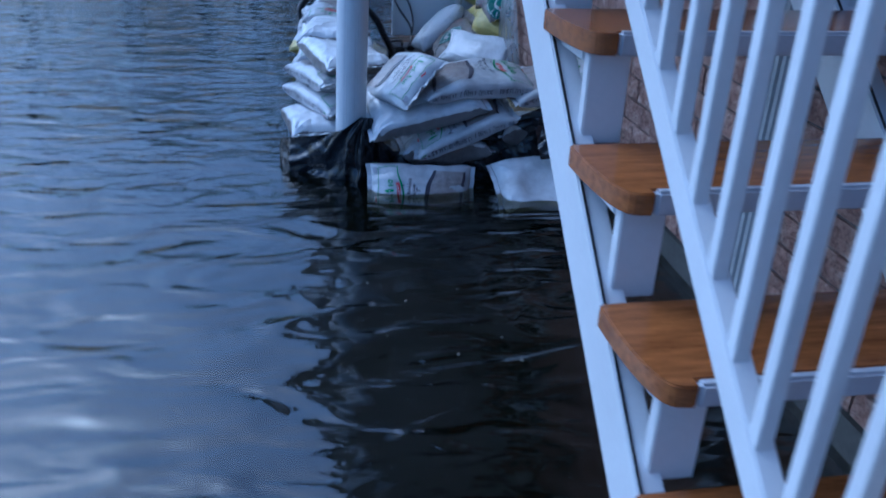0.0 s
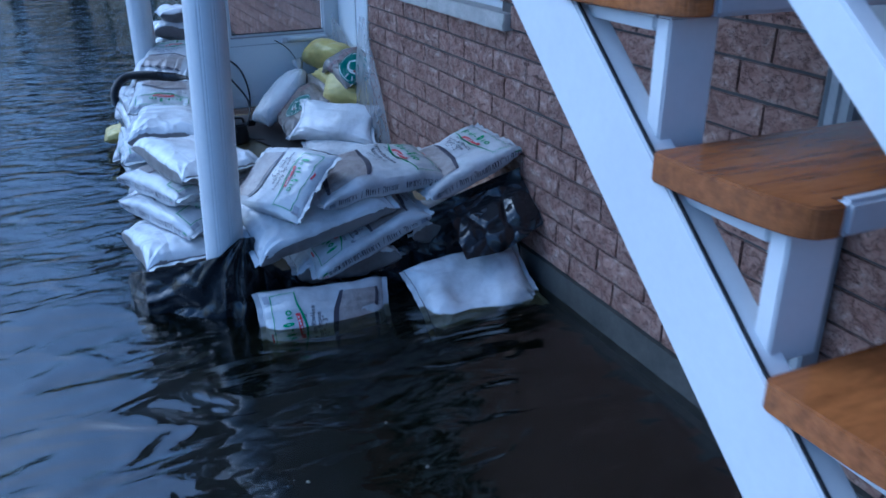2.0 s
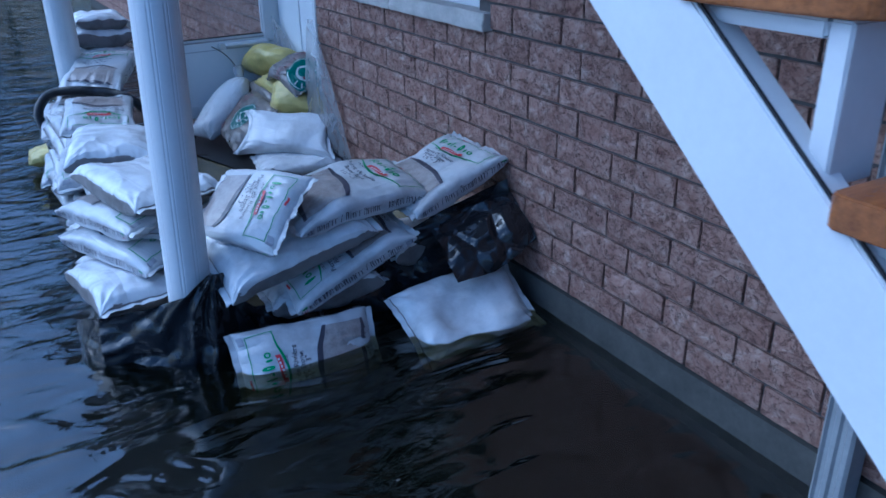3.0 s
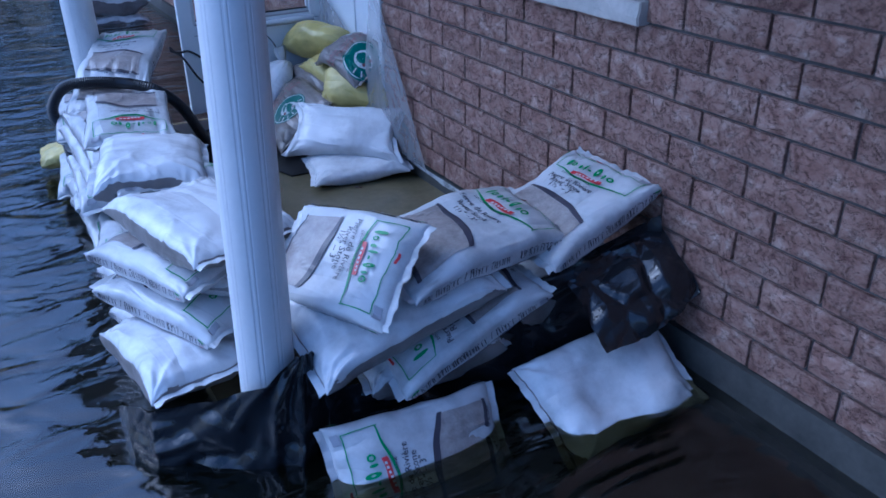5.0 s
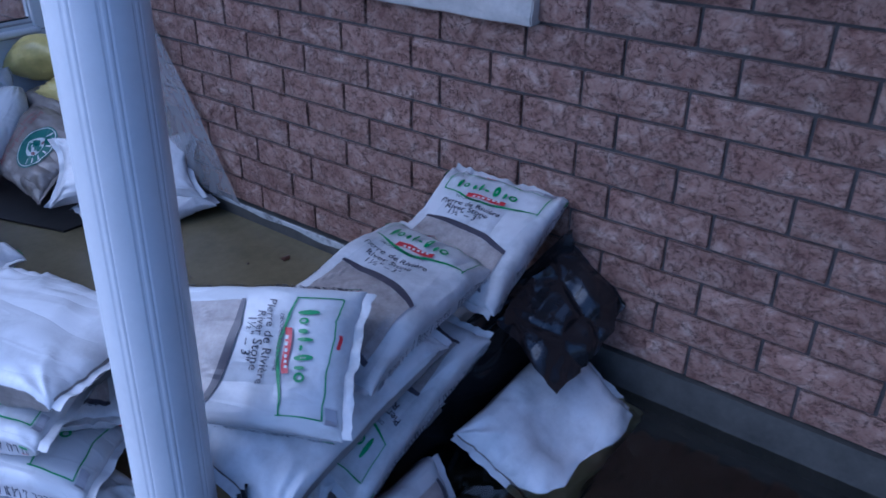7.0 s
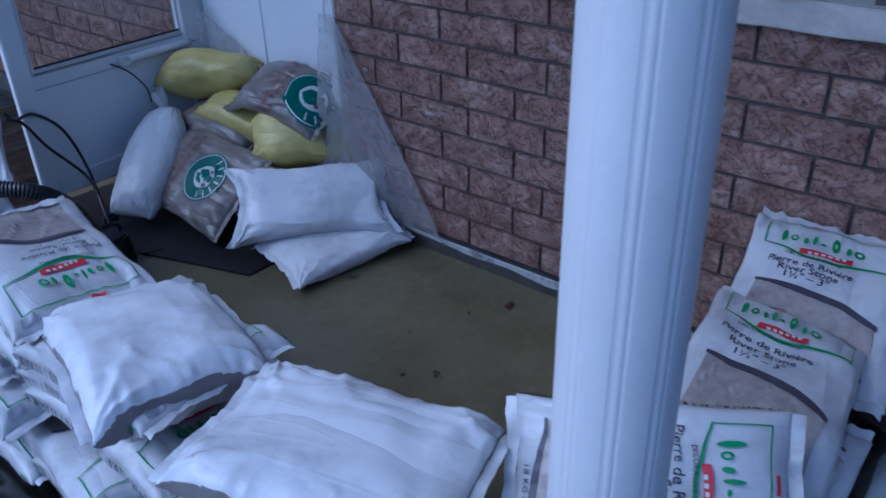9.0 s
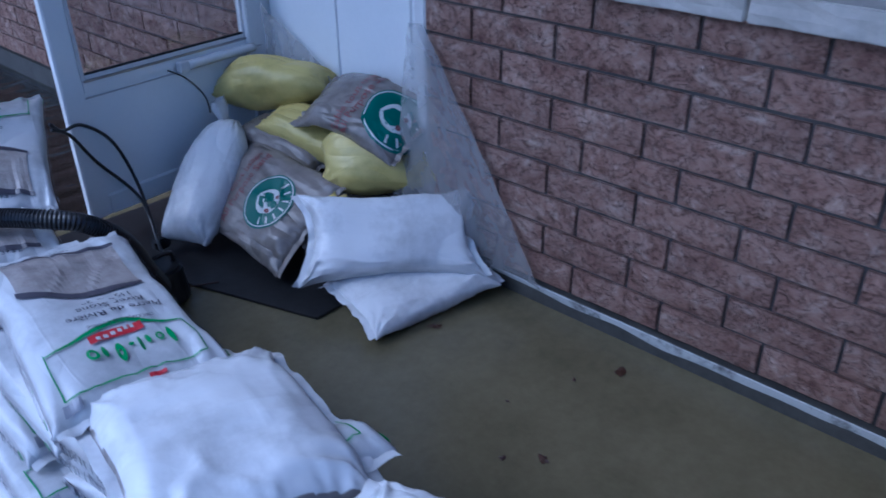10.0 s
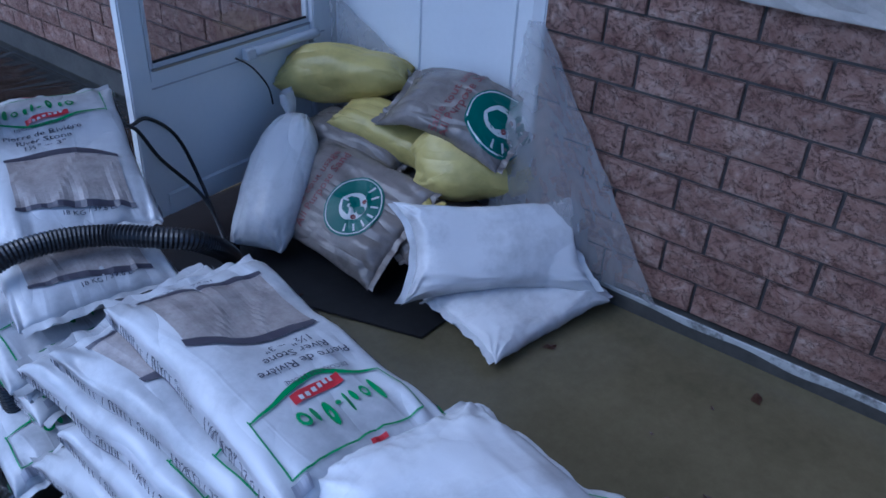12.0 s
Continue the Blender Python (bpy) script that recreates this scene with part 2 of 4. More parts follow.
def film_sheet(name):
    """Milky, half see-through polythene."""
    m, t, b = nodes_of(name)
    out = t.nodes["Material Output"]
    b.inputs["Base Color"].default_value = (0.36, 0.35, 0.345, 1)
    b.inputs["Roughness"].default_value = 0.3
    tr, mx = t.nodes.new("ShaderNodeBsdfTransparent"), t.nodes.new("ShaderNodeMixShader")
    n = add(t, "TexNoise", Scale=9.0, Detail=4.0)
    bp = add(t, "Bump", Strength=0.5, Distance=0.01)
    t.links.new(n.outputs[0], bp.inputs["Height"])
    t.links.new(bp.outputs[0], b.inputs["Normal"])
    veil = ramp(t, n.outputs[0], [(0.3, (0.4, 0.4, 0.4)), (0.7, (0.54, 0.54, 0.54))])
    t.links.new(veil, mx.inputs[0])
    t.links.new(tr.outputs[0], mx.inputs[1])
    t.links.new(b.outputs[0], mx.inputs[2])
    t.links.new(mx.outputs[0], out.inputs[0])
    return m


def water_mat():
    """Murky flood water: reflective, dark, what lies just under it shows faintly."""
    m, t, b = nodes_of("flood_water")
    out = t.nodes["Material Output"]
    co = t.nodes.new("ShaderNodeTexCoord")
    mp = add(t, "Mapping", Scale=(0.62, 1.55, 1.0), Rotation=(0, 0, 0.12))
    t.links.new(co.outputs["Object"], mp.inputs[0])
    w0 = add(t, "TexNoise", Scale=1.1, Detail=1.0, Roughness=0.4, Distortion=0.6)
    w1 = add(t, "TexNoise", Scale=3.8, Detail=1.5, Roughness=0.5, Distortion=0.9)
    w2 = add(t, "TexNoise", Scale=10.0, Detail=3.0, Roughness=0.55, Distortion=0.8)
    for w in (w0, w1, w2):
        t.links.new(mp.outputs[0], w.inputs["Vector"])
    b0 = add(t, "Bump", Strength=0.22, Distance=0.1)
    b1 = add(t, "Bump", Strength=0.52, Distance=0.06)
    b2 = add(t, "Bump", Strength=0.28, Distance=0.012)
    t.links.new(w0.outputs[0], b0.inputs["Height"])
    t.links.new(w1.outputs[0], b1.inputs["Height"])
    t.links.new(w2.outputs[0], b2.inputs["Height"])
    t.links.new(b0.outputs[0], b1.inputs["Normal"])
    t.links.new(b1.outputs[0], b2.inputs["Normal"])
    t.nodes.remove(b)
    body = add(t, "BsdfDiffuse", Color=(0.016, 0.019, 0.013, 1))
    tr = add(t, "BsdfTransparent", Color=(0.86, 0.84, 0.55, 1))
    under, mx = t.nodes.new("ShaderNodeMixShader"), t.nodes.new("ShaderNodeMixShader")
    under.inputs[0].default_value = 0.9
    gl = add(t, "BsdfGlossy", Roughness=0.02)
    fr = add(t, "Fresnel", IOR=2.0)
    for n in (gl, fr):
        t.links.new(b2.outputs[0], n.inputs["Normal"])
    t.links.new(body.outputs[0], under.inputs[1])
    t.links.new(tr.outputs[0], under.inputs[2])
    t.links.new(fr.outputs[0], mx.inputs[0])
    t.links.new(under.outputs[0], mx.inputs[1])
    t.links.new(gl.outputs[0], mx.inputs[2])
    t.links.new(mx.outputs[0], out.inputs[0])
    return m


def murk_mat():
    """Suspended silt: half hides what lies below it."""
    m, t, b = nodes_of("suspended_silt")
    t.nodes.remove(b)
    body, tr, mx = add(t, "BsdfDiffuse", Color=(0.02, 0.021, 0.014, 1)), add(t, "BsdfTransparent", Color=(0.9, 0.86, 0.66, 1)), t.nodes.new("ShaderNodeMixShader")
    mx.inputs[0].default_value = 0.48
    t.links.new(body.outputs[0], mx.inputs[2])
    t.links.new(tr.outputs[0], mx.inputs[1])
    t.links.new(mx.outputs[0], t.nodes["Material Output"].inputs[0])
    return m


murk = murk_mat()
pane_glass = glass_mat("pane_glass")
milky_sheet = film_sheet("milky_polythene")
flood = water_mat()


# ---------- mesh helpers ----------
def mesh_of(name, bm, material, smooth=False):
    me = bpy.data.meshes.new(name)
    bm.normal_update()
    bm.to_mesh(me)
    bm.free()
    me.materials.append(material)
    if smooth:
        for p in me.polygons:
            p.use_smooth = True
    return me


def part(name, bm, material, parent=None, label="", smooth=False):
    ob = new(name, mesh_of(name, bm, material, smooth))
    if parent:
        ob.parent = parent
    if label:
        tagged(ob, label)
    return ob


def empty(name, m=None):
    ob = new(name)
    if m:
        ob.matrix_world = m
    return ob


def box(x0, y0, z0, x1, y1, z1, bevel=0.0, bm=None):
    bm = bm or bmesh.new()
    v = bmesh.ops.create_cube(bm, size=1.0, matrix=Matrix.Translation(((x0 + x1) / 2, (y0 + y1) / 2, (z0 + z1) / 2)) @ Matrix.Diagonal((x1 - x0, y1 - y0, z1 - z0, 1)))["verts"]
    if bevel:
        bmesh.ops.bevel(bm, geom=list({e for a in v for e in a.link_edges}), offset=bevel, segments=2, affect="EDGES")
    return bm


def prism(points, lo, hi, axis="x", bevel=0.0):
    """A solid with the outline points, from lo to hi along the axis."""
    bm = bmesh.new()
    put = {"x": lambda a, b, h: (h, a, b), "y": lambda a, b, h: (a, h, b), "z": lambda a, b, h: (a, b, h)}[axis]
    f = bm.faces.new([bm.verts.new(put(a, b, lo)) for a, b in points])
    new_v = [g for g in bmesh.ops.extrude_face_region(bm, geom=[f])["geom"] if isinstance(g, bmesh.types.BMVert)]
    d = Vector(put(0, 0, hi)) - Vector(put(0, 0, lo))
    bmesh.ops.translate(bm, verts=new_v, vec=d)
    bmesh.ops.recalc_face_normals(bm, faces=bm.faces)
    if bevel:
        bmesh.ops.bevel(bm, geom=list(bm.edges), offset=bevel, segments=2, affect="EDGES")
    return bm


def tube(points, radius, sides=8, rings=0.0, pitch=0.012):
    """A pipe along a smooth line; rings: depth of its corrugation."""
    pts = [Vector(p) for p in points]
    line = []
    n = len(pts)
    for i in range(n - 1):
        p0, p1, p2, p3 = pts[max(i - 1, 0)], pts[i], pts[i + 1], pts[min(i + 2, n - 1)]
        k = max(4, int((p2 - p1).length / (pitch / 2))) if rings else 8
        for j in range(k):
            s = j / k
            line.append(0.5 * (2 * p1 + (p2 - p0) * s + (2 * p0 - 5 * p1 + 4 * p2 - p3) * s * s + (3 * p1 - p0 - 3 * p2 + p3) * s ** 3))
    line.append(pts[-1])
    bm = bmesh.new()
    last = None
    for i, p in enumerate(line):
        d = (line[min(i + 1, len(line) - 1)] - line[max(i - 1, 0)]).normalized()
        a = d.cross(Vector((0.13, 0.2, 1))).normalized()
        b = d.cross(a)
        r = radius - (rings if i % 2 else 0.0)
        ring = [bm.verts.new(p + r * (math.cos(q) * a + math.sin(q) * b)) for q in (2 * math.pi * k / sides for k in range(sides))]
        if last:
            for k in range(sides):
                bm.faces.new((last[k], last[(k + 1) % sides], ring[(k + 1) % sides], ring[k]))
        else:
            bm.faces.new(ring)
        last = ring
    bm.faces.new(last)
    bmesh.ops.recalc_face_normals(bm, faces=bm.faces)
    return bm


# ---------- setting ----------
bm = bmesh.new()
bmesh.ops.create_grid(bm, x_segments=2, y_segments=2, size=400, matrix=Matrix.Translation((0, 0, -0.65)))
tagged(part("ground", bm, mud), "silty flooded ground under murky water", "ground", kind="structure")
bm = bmesh.new()
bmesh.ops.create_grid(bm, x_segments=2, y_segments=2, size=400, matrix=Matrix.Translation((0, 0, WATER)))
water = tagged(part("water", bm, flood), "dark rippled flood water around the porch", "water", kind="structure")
for depth in (0.04, 0.075, 0.11, 0.15, 0.2):
    bm = bmesh.new()
    bmesh.ops.create_grid(bm, x_segments=2, y_segments=2, size=400, matrix=Matrix.Translation((0, 0, WATER - depth)))
    part("silt_layer", bm, murk, water, "murky brown silt hanging in the water")
tagged(part("porch_slab", box(-1.36, -1.66, -0.6, -0.004, 1.14, SLAB), slab_mat), "wet brown concrete porch floor with puddles", "floor", kind="structure")
tagged(part("foundation", box(-0.012, -9, -0.65, 0.3, -1.72, BRICK_BASE - 0.004), concrete), "dark wet concrete foundation ledge under the bricks", "foundation", kind="structure")
tagged(part("porch_footing", box(-0.012, -1.72, SLAB - 0.1, 0.3, 9.0, BRICK_BASE - 0.004), concrete), "dark wet concrete footing along the porch wall", "foundation", kind="structure")
bm = bmesh.new()
rows = []
for k in range(61):
    y = -1.68 + 1.4 * k / 60
    low = 0.035 + 0.012 * noise.noise((y * 6, 1.0, 2.0)) + 0.014 * max(0.0, k - 40) / 20
    rows.append([bm.verts.new((x, y, z)) for x, z in ((-0.0105, BRICK_BASE - 0.006), (-0.0155, BRICK_BASE - 0.01), (-0.0155, low + 0.003), (-0.0105, low))])
for a, c in zip(rows, rows[1:]):
    for k in range(3):
        bm.faces.new((a[k], a[k + 1], c[k + 1], c[k]))
tagged(part("trim", bm, parging), "flaking pale parging strip under the bricks", "trim", kind="structure")

# brick wall: window hole from y -1.69 to -0.5, door hole from y 0 to 0.98
WALL_TOP = 5.6
wall = empty("wall_east")
tagged(wall, "pinkish red rock-face brick house wall", "wall", kind="structure")
for y0, y1, z0, z1 in ((-9, -1.69, BRICK_BASE, WALL_TOP), (-1.69, -0.42, BRICK_BASE, 1.0), (-1.69, -0.42, 2.2, WALL_TOP), (-0.42, 0.0, BRICK_BASE, WALL_TOP), (0.0, 0.98, 2.15, WALL_TOP), (0.98, 9.0, BRICK_BASE, WALL_TOP)):
    part("backing", box(0.011, y0, z0, 0.25, y1, z1), mortar, wall)


# window with limestone sill
window = empty("window_1")
tagged(window, "white framed window above a limestone sill", "window", kind="structure")
for y0, y1, z0, z1 in ((-1.69, -0.42, 1.03, 1.1), (-1.69, -0.42, 2.12, 2.2), (-1.69, -1.63, 1.1, 2.12), (-0.48, -0.42, 1.1, 2.12), (-1.06, -1.02, 1.1, 2.12)):
    part("window_frame", box(0.09, y0, z0, 0.16, y1, z1, 0.006), white_paint, window)
part("window_ledge", box(0.05, -1.685, 1.03, 0.092, -0.425, 1.055, 0.004), white_paint, window)
for y0, y1 in ((-1.63, -1.06), (-1.02, -0.48)):
    part("pane", box(0.12, y0, 1.1, 0.126, y1, 2.12), pane_glass, window)
# black panel in place of a room: the unlit darkness is its colour
room = part("room_black_panel", box(0.3, -1.9, 0.9, 0.32, -0.2, 2.3), seal_and_room_black)
tagged(room, "black panel standing in for the unlit room", "backdrop", kind="structure")


def stone_block(w, d, h, seed, rough=0.006, nx=12):
    """A sill stone with a split, uneven front face."""
    bm = box(0, 0, 0, d, w, h, 0.004)
    bmesh.ops.subdivide_edges(bm, edges=[e for e in bm.edges if abs(e.verts[0].co.y - e.verts[1].co.y) > w * 0.5], cuts=nx)
    bmesh.ops.subdivide_edges(bm, edges=[e for e in bm.edges if abs(e.verts[0].co.z - e.verts[1].co.z) > h * 0.5], cuts=2)
    for v in bm.verts:
        if v.co.x < d * 0.3:
            v.co.x += rough * 2 * noise.noise((v.co.y * 14 + seed, v.co.z * 25, seed)) * (1 if h * 0.2 < v.co.z < h * 0.8 else 0.5)
            v.co.z += 0.003 * noise.noise((v.co.y * 9, seed, v.co.z * 9))
    return bm


for y0, w, s in ((-1.785, 0.795, 1), (-0.984, 0.785, 2)):
    ob = part("sill_stone", stone_block(w, 0.13, 0.068, s), limestone)
    ob.location = (-0.035, y0, 0.963)
    tagged(ob, "pale grey split-face limestone window sill stone", "window sill", group="sill stones", kind="structure")

# front doorway: white panel door set back, white jambs
doorway = empty("door_1")
tagged(doorway, "white front door behind piled sandbags", "door", kind="structure")
part("door_leaf", box(0.1, 0.05, 0.06, 0.145, 0.93, 2.1, 0.004), door_paint, doorway)
part("jamb", box(-0.006, 0.0, SLAB, 0.16, 0.046, 2.15, 0.004), white_paint, doorway)
part("jamb", box(-0.006, 0.934, SLAB, 0.16, 0.98, 2.15, 0.004), white_paint, doorway)
part("threshold", box(-0.02, 0.046, SLAB, 0.15, 0.934, 0.055, 0.004), metal_grey, doorway)
for y in (0.16, 0.53):
    part("door_panel", box(0.094, y, 0.25, 0.102, y + 0.28, 0.85, 0.003), door_paint, doorway)

# ---------- storm door, swung open across the porch ----------
def storm_door():
    root = empty("storm_door", pose(0.07, 0.975, 0.0, 0, 0, 180 + 3.5))
    tagged(root, "white aluminium storm door standing open on the porch", "door")
    w, z0, zw, z1 = 0.83, 0.1, 0.585, 2.08
    for a, b in ((0.0, 0.07), (w - 0.075, w)):
        part("stile", box(a, -0.016, z0, b, 0.016, z1, 0.004), door_paint, root)
    part("bottom_rail", box(0.07, -0.015, z0, w - 0.075, 0.017, z0 + 0.075, 0.004), door_paint, root)
    part("kick_panel", box(0.07, -0.009, z0 + 0.075, w - 0.075, 0.009, zw - 0.04), door_paint, root)
    part("middle_rail", box(0.07, -0.015, zw - 0.04, w - 0.075, 0.015, zw, 0.003), door_paint, root)
    part("top_rail", box(0.07, -0.015, z1 - 0.07, w - 0.075, 0.015, z1, 0.003), door_paint, root)
    part("drip_strip", box(0.06, 0.015, zw - 0.006, w - 0.08, 0.021, zw + 0.003, 0.002), metal_grey, root)
    pane = part("pane", box(0.086, -0.003, zw + 0.016, w - 0.091, 0.003, z1 - 0.086), pane_glass, root)
    pane.visible_shadow = False
    for x0, y0, x1, y1 in ((0.07, zw, 0.086, z1 - 0.07), (w - 0.091, zw, w - 0.075, z1 - 0.07), (0.086, zw, w - 0.091, zw + 0.016), (0.086, z1 - 0.086, w - 0.091, z1 - 0.07)):
        part("glazing_bead", box(x0, -0.012, y0, x1, 0.012, y1, 0.002), white_paint, root)
    part("gasket", box(0.086, 0.004, zw + 0.016, w - 0.091, 0.011, zw + 0.023), seal_and_room_black, root)
    part("gasket", box(0.07, 0.0095, zw - 0.062, w - 0.075, 0.0115, zw - 0.057), groove_paint, root)
    closer = part("door_closer", tube([(0.06, 0.035, zw - 0.035), (0.36, 0.035, zw - 0.035)], 0.017, 12), white_paint, root, "white door closer cylinder", True)
    part("closer_rod", tube([(-0.02, 0.035, zw - 0.035), (0.06, 0.035, zw - 0.035)], 0.005), metal_grey, closer, smooth=True)
    part("bracket", box(0.36, 0.016, zw - 0.055, 0.40, 0.046, zw - 0.018, 0.003), white_paint, closer)
    return root


storm_door()

# ---------- porch roof and columns ----------
roof = empty("porch_roof")
tagged(roof, "porch roof carried by round white columns", "roof", kind="structure")
part("soffit", box(-1.38, -1.9, 2.6, 0.0, 5.2, 2.64), white_paint, roof)
part("fascia", box(-1.4, -1.92, 2.6, -1.38, 5.2, 2.8), brown_trim, roof)
part("fascia", box(-1.38, -1.92, 2.6, 0.0, -1.9, 2.8), brown_trim, roof)
part("roof_deck", prism([(-1.42, 2.8), (0.0, 3.4), (0.0, 3.46), (-1.42, 2.86)], -1.94, 5.2, "y"), shingle, roof)


def column(x, y, label, lean=(0.0, 0.0)):
    root = empty("porch_column", pose(x, y, 0))
    tagged(root, label, "column", group="porch columns")
    bm = bmesh.new()
    n, flutes = 144, 9
    rings = []
    for z in (SLAB - 0.3, 2.6):
        ring = []
        for k in range(n):
            q = 2 * math.pi * k / n
            ph = (k * flutes / n) % 1.0
            r = 0.0745 - (0.0009 if ph < 0.07 or 0.2 < ph < 0.27 else 0.0)
            ring.append(bm.verts.new((r * math.cos(q) + lean[0] * (z - 0.35), r * math.sin(q) + lean[1] * (z - 0.35), z)))
        rings.append(ring)
    for k in range(n):
        bm.faces.new((rings[0][k], rings[0][(k + 1) % n], rings[1][(k + 1) % n], rings[1][k]))
    part("shaft", bm, white_paint, root)
    part("capital", box(lean[0] * 2.2 - 0.1, lean[1] * 2.2 - 0.1, 2.54, lean[0] * 2.2 + 0.1, lean[1] * 2.2 + 0.1, 2.6, 0.01), white_paint, root)
    return root


column(-1.2486, -1.7793, "round white fluted aluminium column wrapped in black plastic at its foot", (0.0327, 0.0145))
column(-1.236, 0.91, "round white fluted aluminium column behind the sandbag wall")

# ---------- outside stairs ----------
RISE, RUN = 0.227, 0.266
NOSE_Y, NOSE_Z = -4.445, 0.922
SLOPE = 0.838
FAR_X = -0.12


def tread(i):
    """One varnished wooden tread with a bowed free end and an aluminium nosing."""
    y, z = NOSE_Y + RUN * i, NOSE_Z + RISE * i
    root = empty("stair_tread", pose(0.02, y, z))
    tagged(root, "varnished brown wooden stair tread with a rounded end", "stair tread", group="stair treads")
    outline = [(-0.893, -0.004)]
    for k in range(1, 12):
        a = k / 11 * math.pi / 2
        outline.append((-0.893 - 0.067 * math.sin(a) ** 0.62, -0.002 + 0.247 * (1 - math.cos(a)) ** 1.1))
    outline += [(-0.96, 0.262), (-0.952, 0.272), (FAR_X, 0.272), (FAR_X, 0.018), (-0.882, 0.018), (-0.882, -0.004)]
    part("board", prism(outline, -0.044, 0.0, "z", 0.003), wood, root)
    part("nosing", box(-0.88, -0.006, -0.045, FAR_X, 0.017, 0.003, 0.006), groove_paint, root, "grey aluminium nosing strip")
    return root


for i in range(-4, 7):
    tread(i)


def stringer(x0, x1, label):
    root = empty("stringer")
    tagged(root, label, "stair stringer", group="stair stringers")
    # the lower edge passes y -4.084, z 0.789; the face is 0.197 high, measured upright
    lo = lambda y: 0.789 + SLOPE * (y + 4.084)
    ya, yb = -5.55, -2.4
    part("beam", prism([(ya, lo(ya)), (yb, lo(yb)), (yb, lo(yb) + 0.192), (ya, lo(ya) + 0.192)], x0, x1, "x", 0.003), white_paint, root)
    part("seam", prism([(ya, lo(ya) + 0.193), (yb, lo(yb) + 0.193), (yb, lo(yb) + 0.1975), (ya, lo(ya) + 0.1975)], x0 + 0.004, x0 + 0.009, "x"), seal_and_room_black, root)
    for i in range(-4, 7):
        y, z = NOSE_Y + RUN * i, NOSE_Z + RISE * i - 0.0475
        leg = part("riser_leg", box(x0 + 0.025, y + 0.034, lo(y + 0.05) + 0.16, x0 + 0.114, y + 0.066, z, 0.003), white_paint, root)
        part("bracket", box(x0 + 0.022, y + 0.066, z - 0.022, x0 + 0.092, y + 0.25, z, 0.003), white_paint, root)
    return root


stringer(-0.93, -0.878, "white sloping aluminium stair stringer with upright tread supports")
stringer(-0.2, -0.15, "white sloping aluminium stair stringer beside the brick wall")


def railing():
    root = empty("stair_railing", pose(-0.011, 0, 0))
    tagged(root, "white stair railing with square balusters", "railing")
    top = lambda y: 1.139 + SLOPE * (y + 4.426)
    ya, yb = -5.2, -2.9
    part("bottom_rail", prism([(ya, top(ya) - 0.075), (yb, top(yb) - 0.075), (yb, top(yb)), (ya, top(ya))], -0.875, -0.838, "x", 0.003), white_paint, root)
    part("top_rail", prism([(ya, top(ya) + 0.8), (yb, top(yb) + 0.8), (yb, top(yb) + 0.86), (ya, top(ya) + 0.86)], -0.89, -0.83, "x", 0.006), white_paint, root)
    y = -4.417 - 0.0975 * 8
    while y < yb:
        part("baluster", box(-0.872, y - 0.0095, top(y) - 0.012, -0.846, y + 0.0155, top(y) + 0.805, 0.002), white_paint, root)
        y += 0.0975
    for y in (ya, yb):
        part("post", box(-0.895, y - 0.04, top(y) - 0.3, -0.825, y + 0.04, top(y) + 0.95, 0.004), white_paint, root)
    return root


railing()


def downspout():
    """Ribbed rain pipe with straps on the brick wall."""
    root = empty("downspout", pose(0.0, -3.49, 0.0))
    tagged(root, "pale grey ribbed aluminium downspout on the brick wall", "downspout")
    ribs = [(-0.012, -0.045), (-0.07, -0.045), (-0.078, -0.037), (-0.078, -0.024), (-0.07, -0.018), (-0.07, -0.006), (-0.078, 0.0), (-0.078, 0.012), (-0.07, 0.018), (-0.07, 0.03), (-0.078, 0.036), (-0.07, 0.045), (-0.012, 0.045)]
    part("pipe", prism(ribs, -0.3, 5.2, "z"), pipe_paint, root)
    for z in (1.9, 3.6):
        part("strap", box(-0.081, -0.05, z, -0.004, 0.05, z + 0.025, 0.002), white_paint, root)
    return root


downspout()


# ---------- sacks ----------
def frame3(p, q, r):
    """Pose, length and width of a sack from three corners: p to q its length, p to r its width."""
    p, q, r = Vector(p), Vector(q), Vector(r)
    ex = (q - p)
    L = ex.length
    ex.normalize()
    ey = (r - p)
    ey -= ex * ey.dot(ex)
    W = ey.length
    ey.normalize()
    ez = ex.cross(ey)
    c = (p + q + r + (q + r - p)) / 4
    m = Matrix((ex, ey, ez)).transposed().to_4x4()
    m.translation = c
    return m, L, W


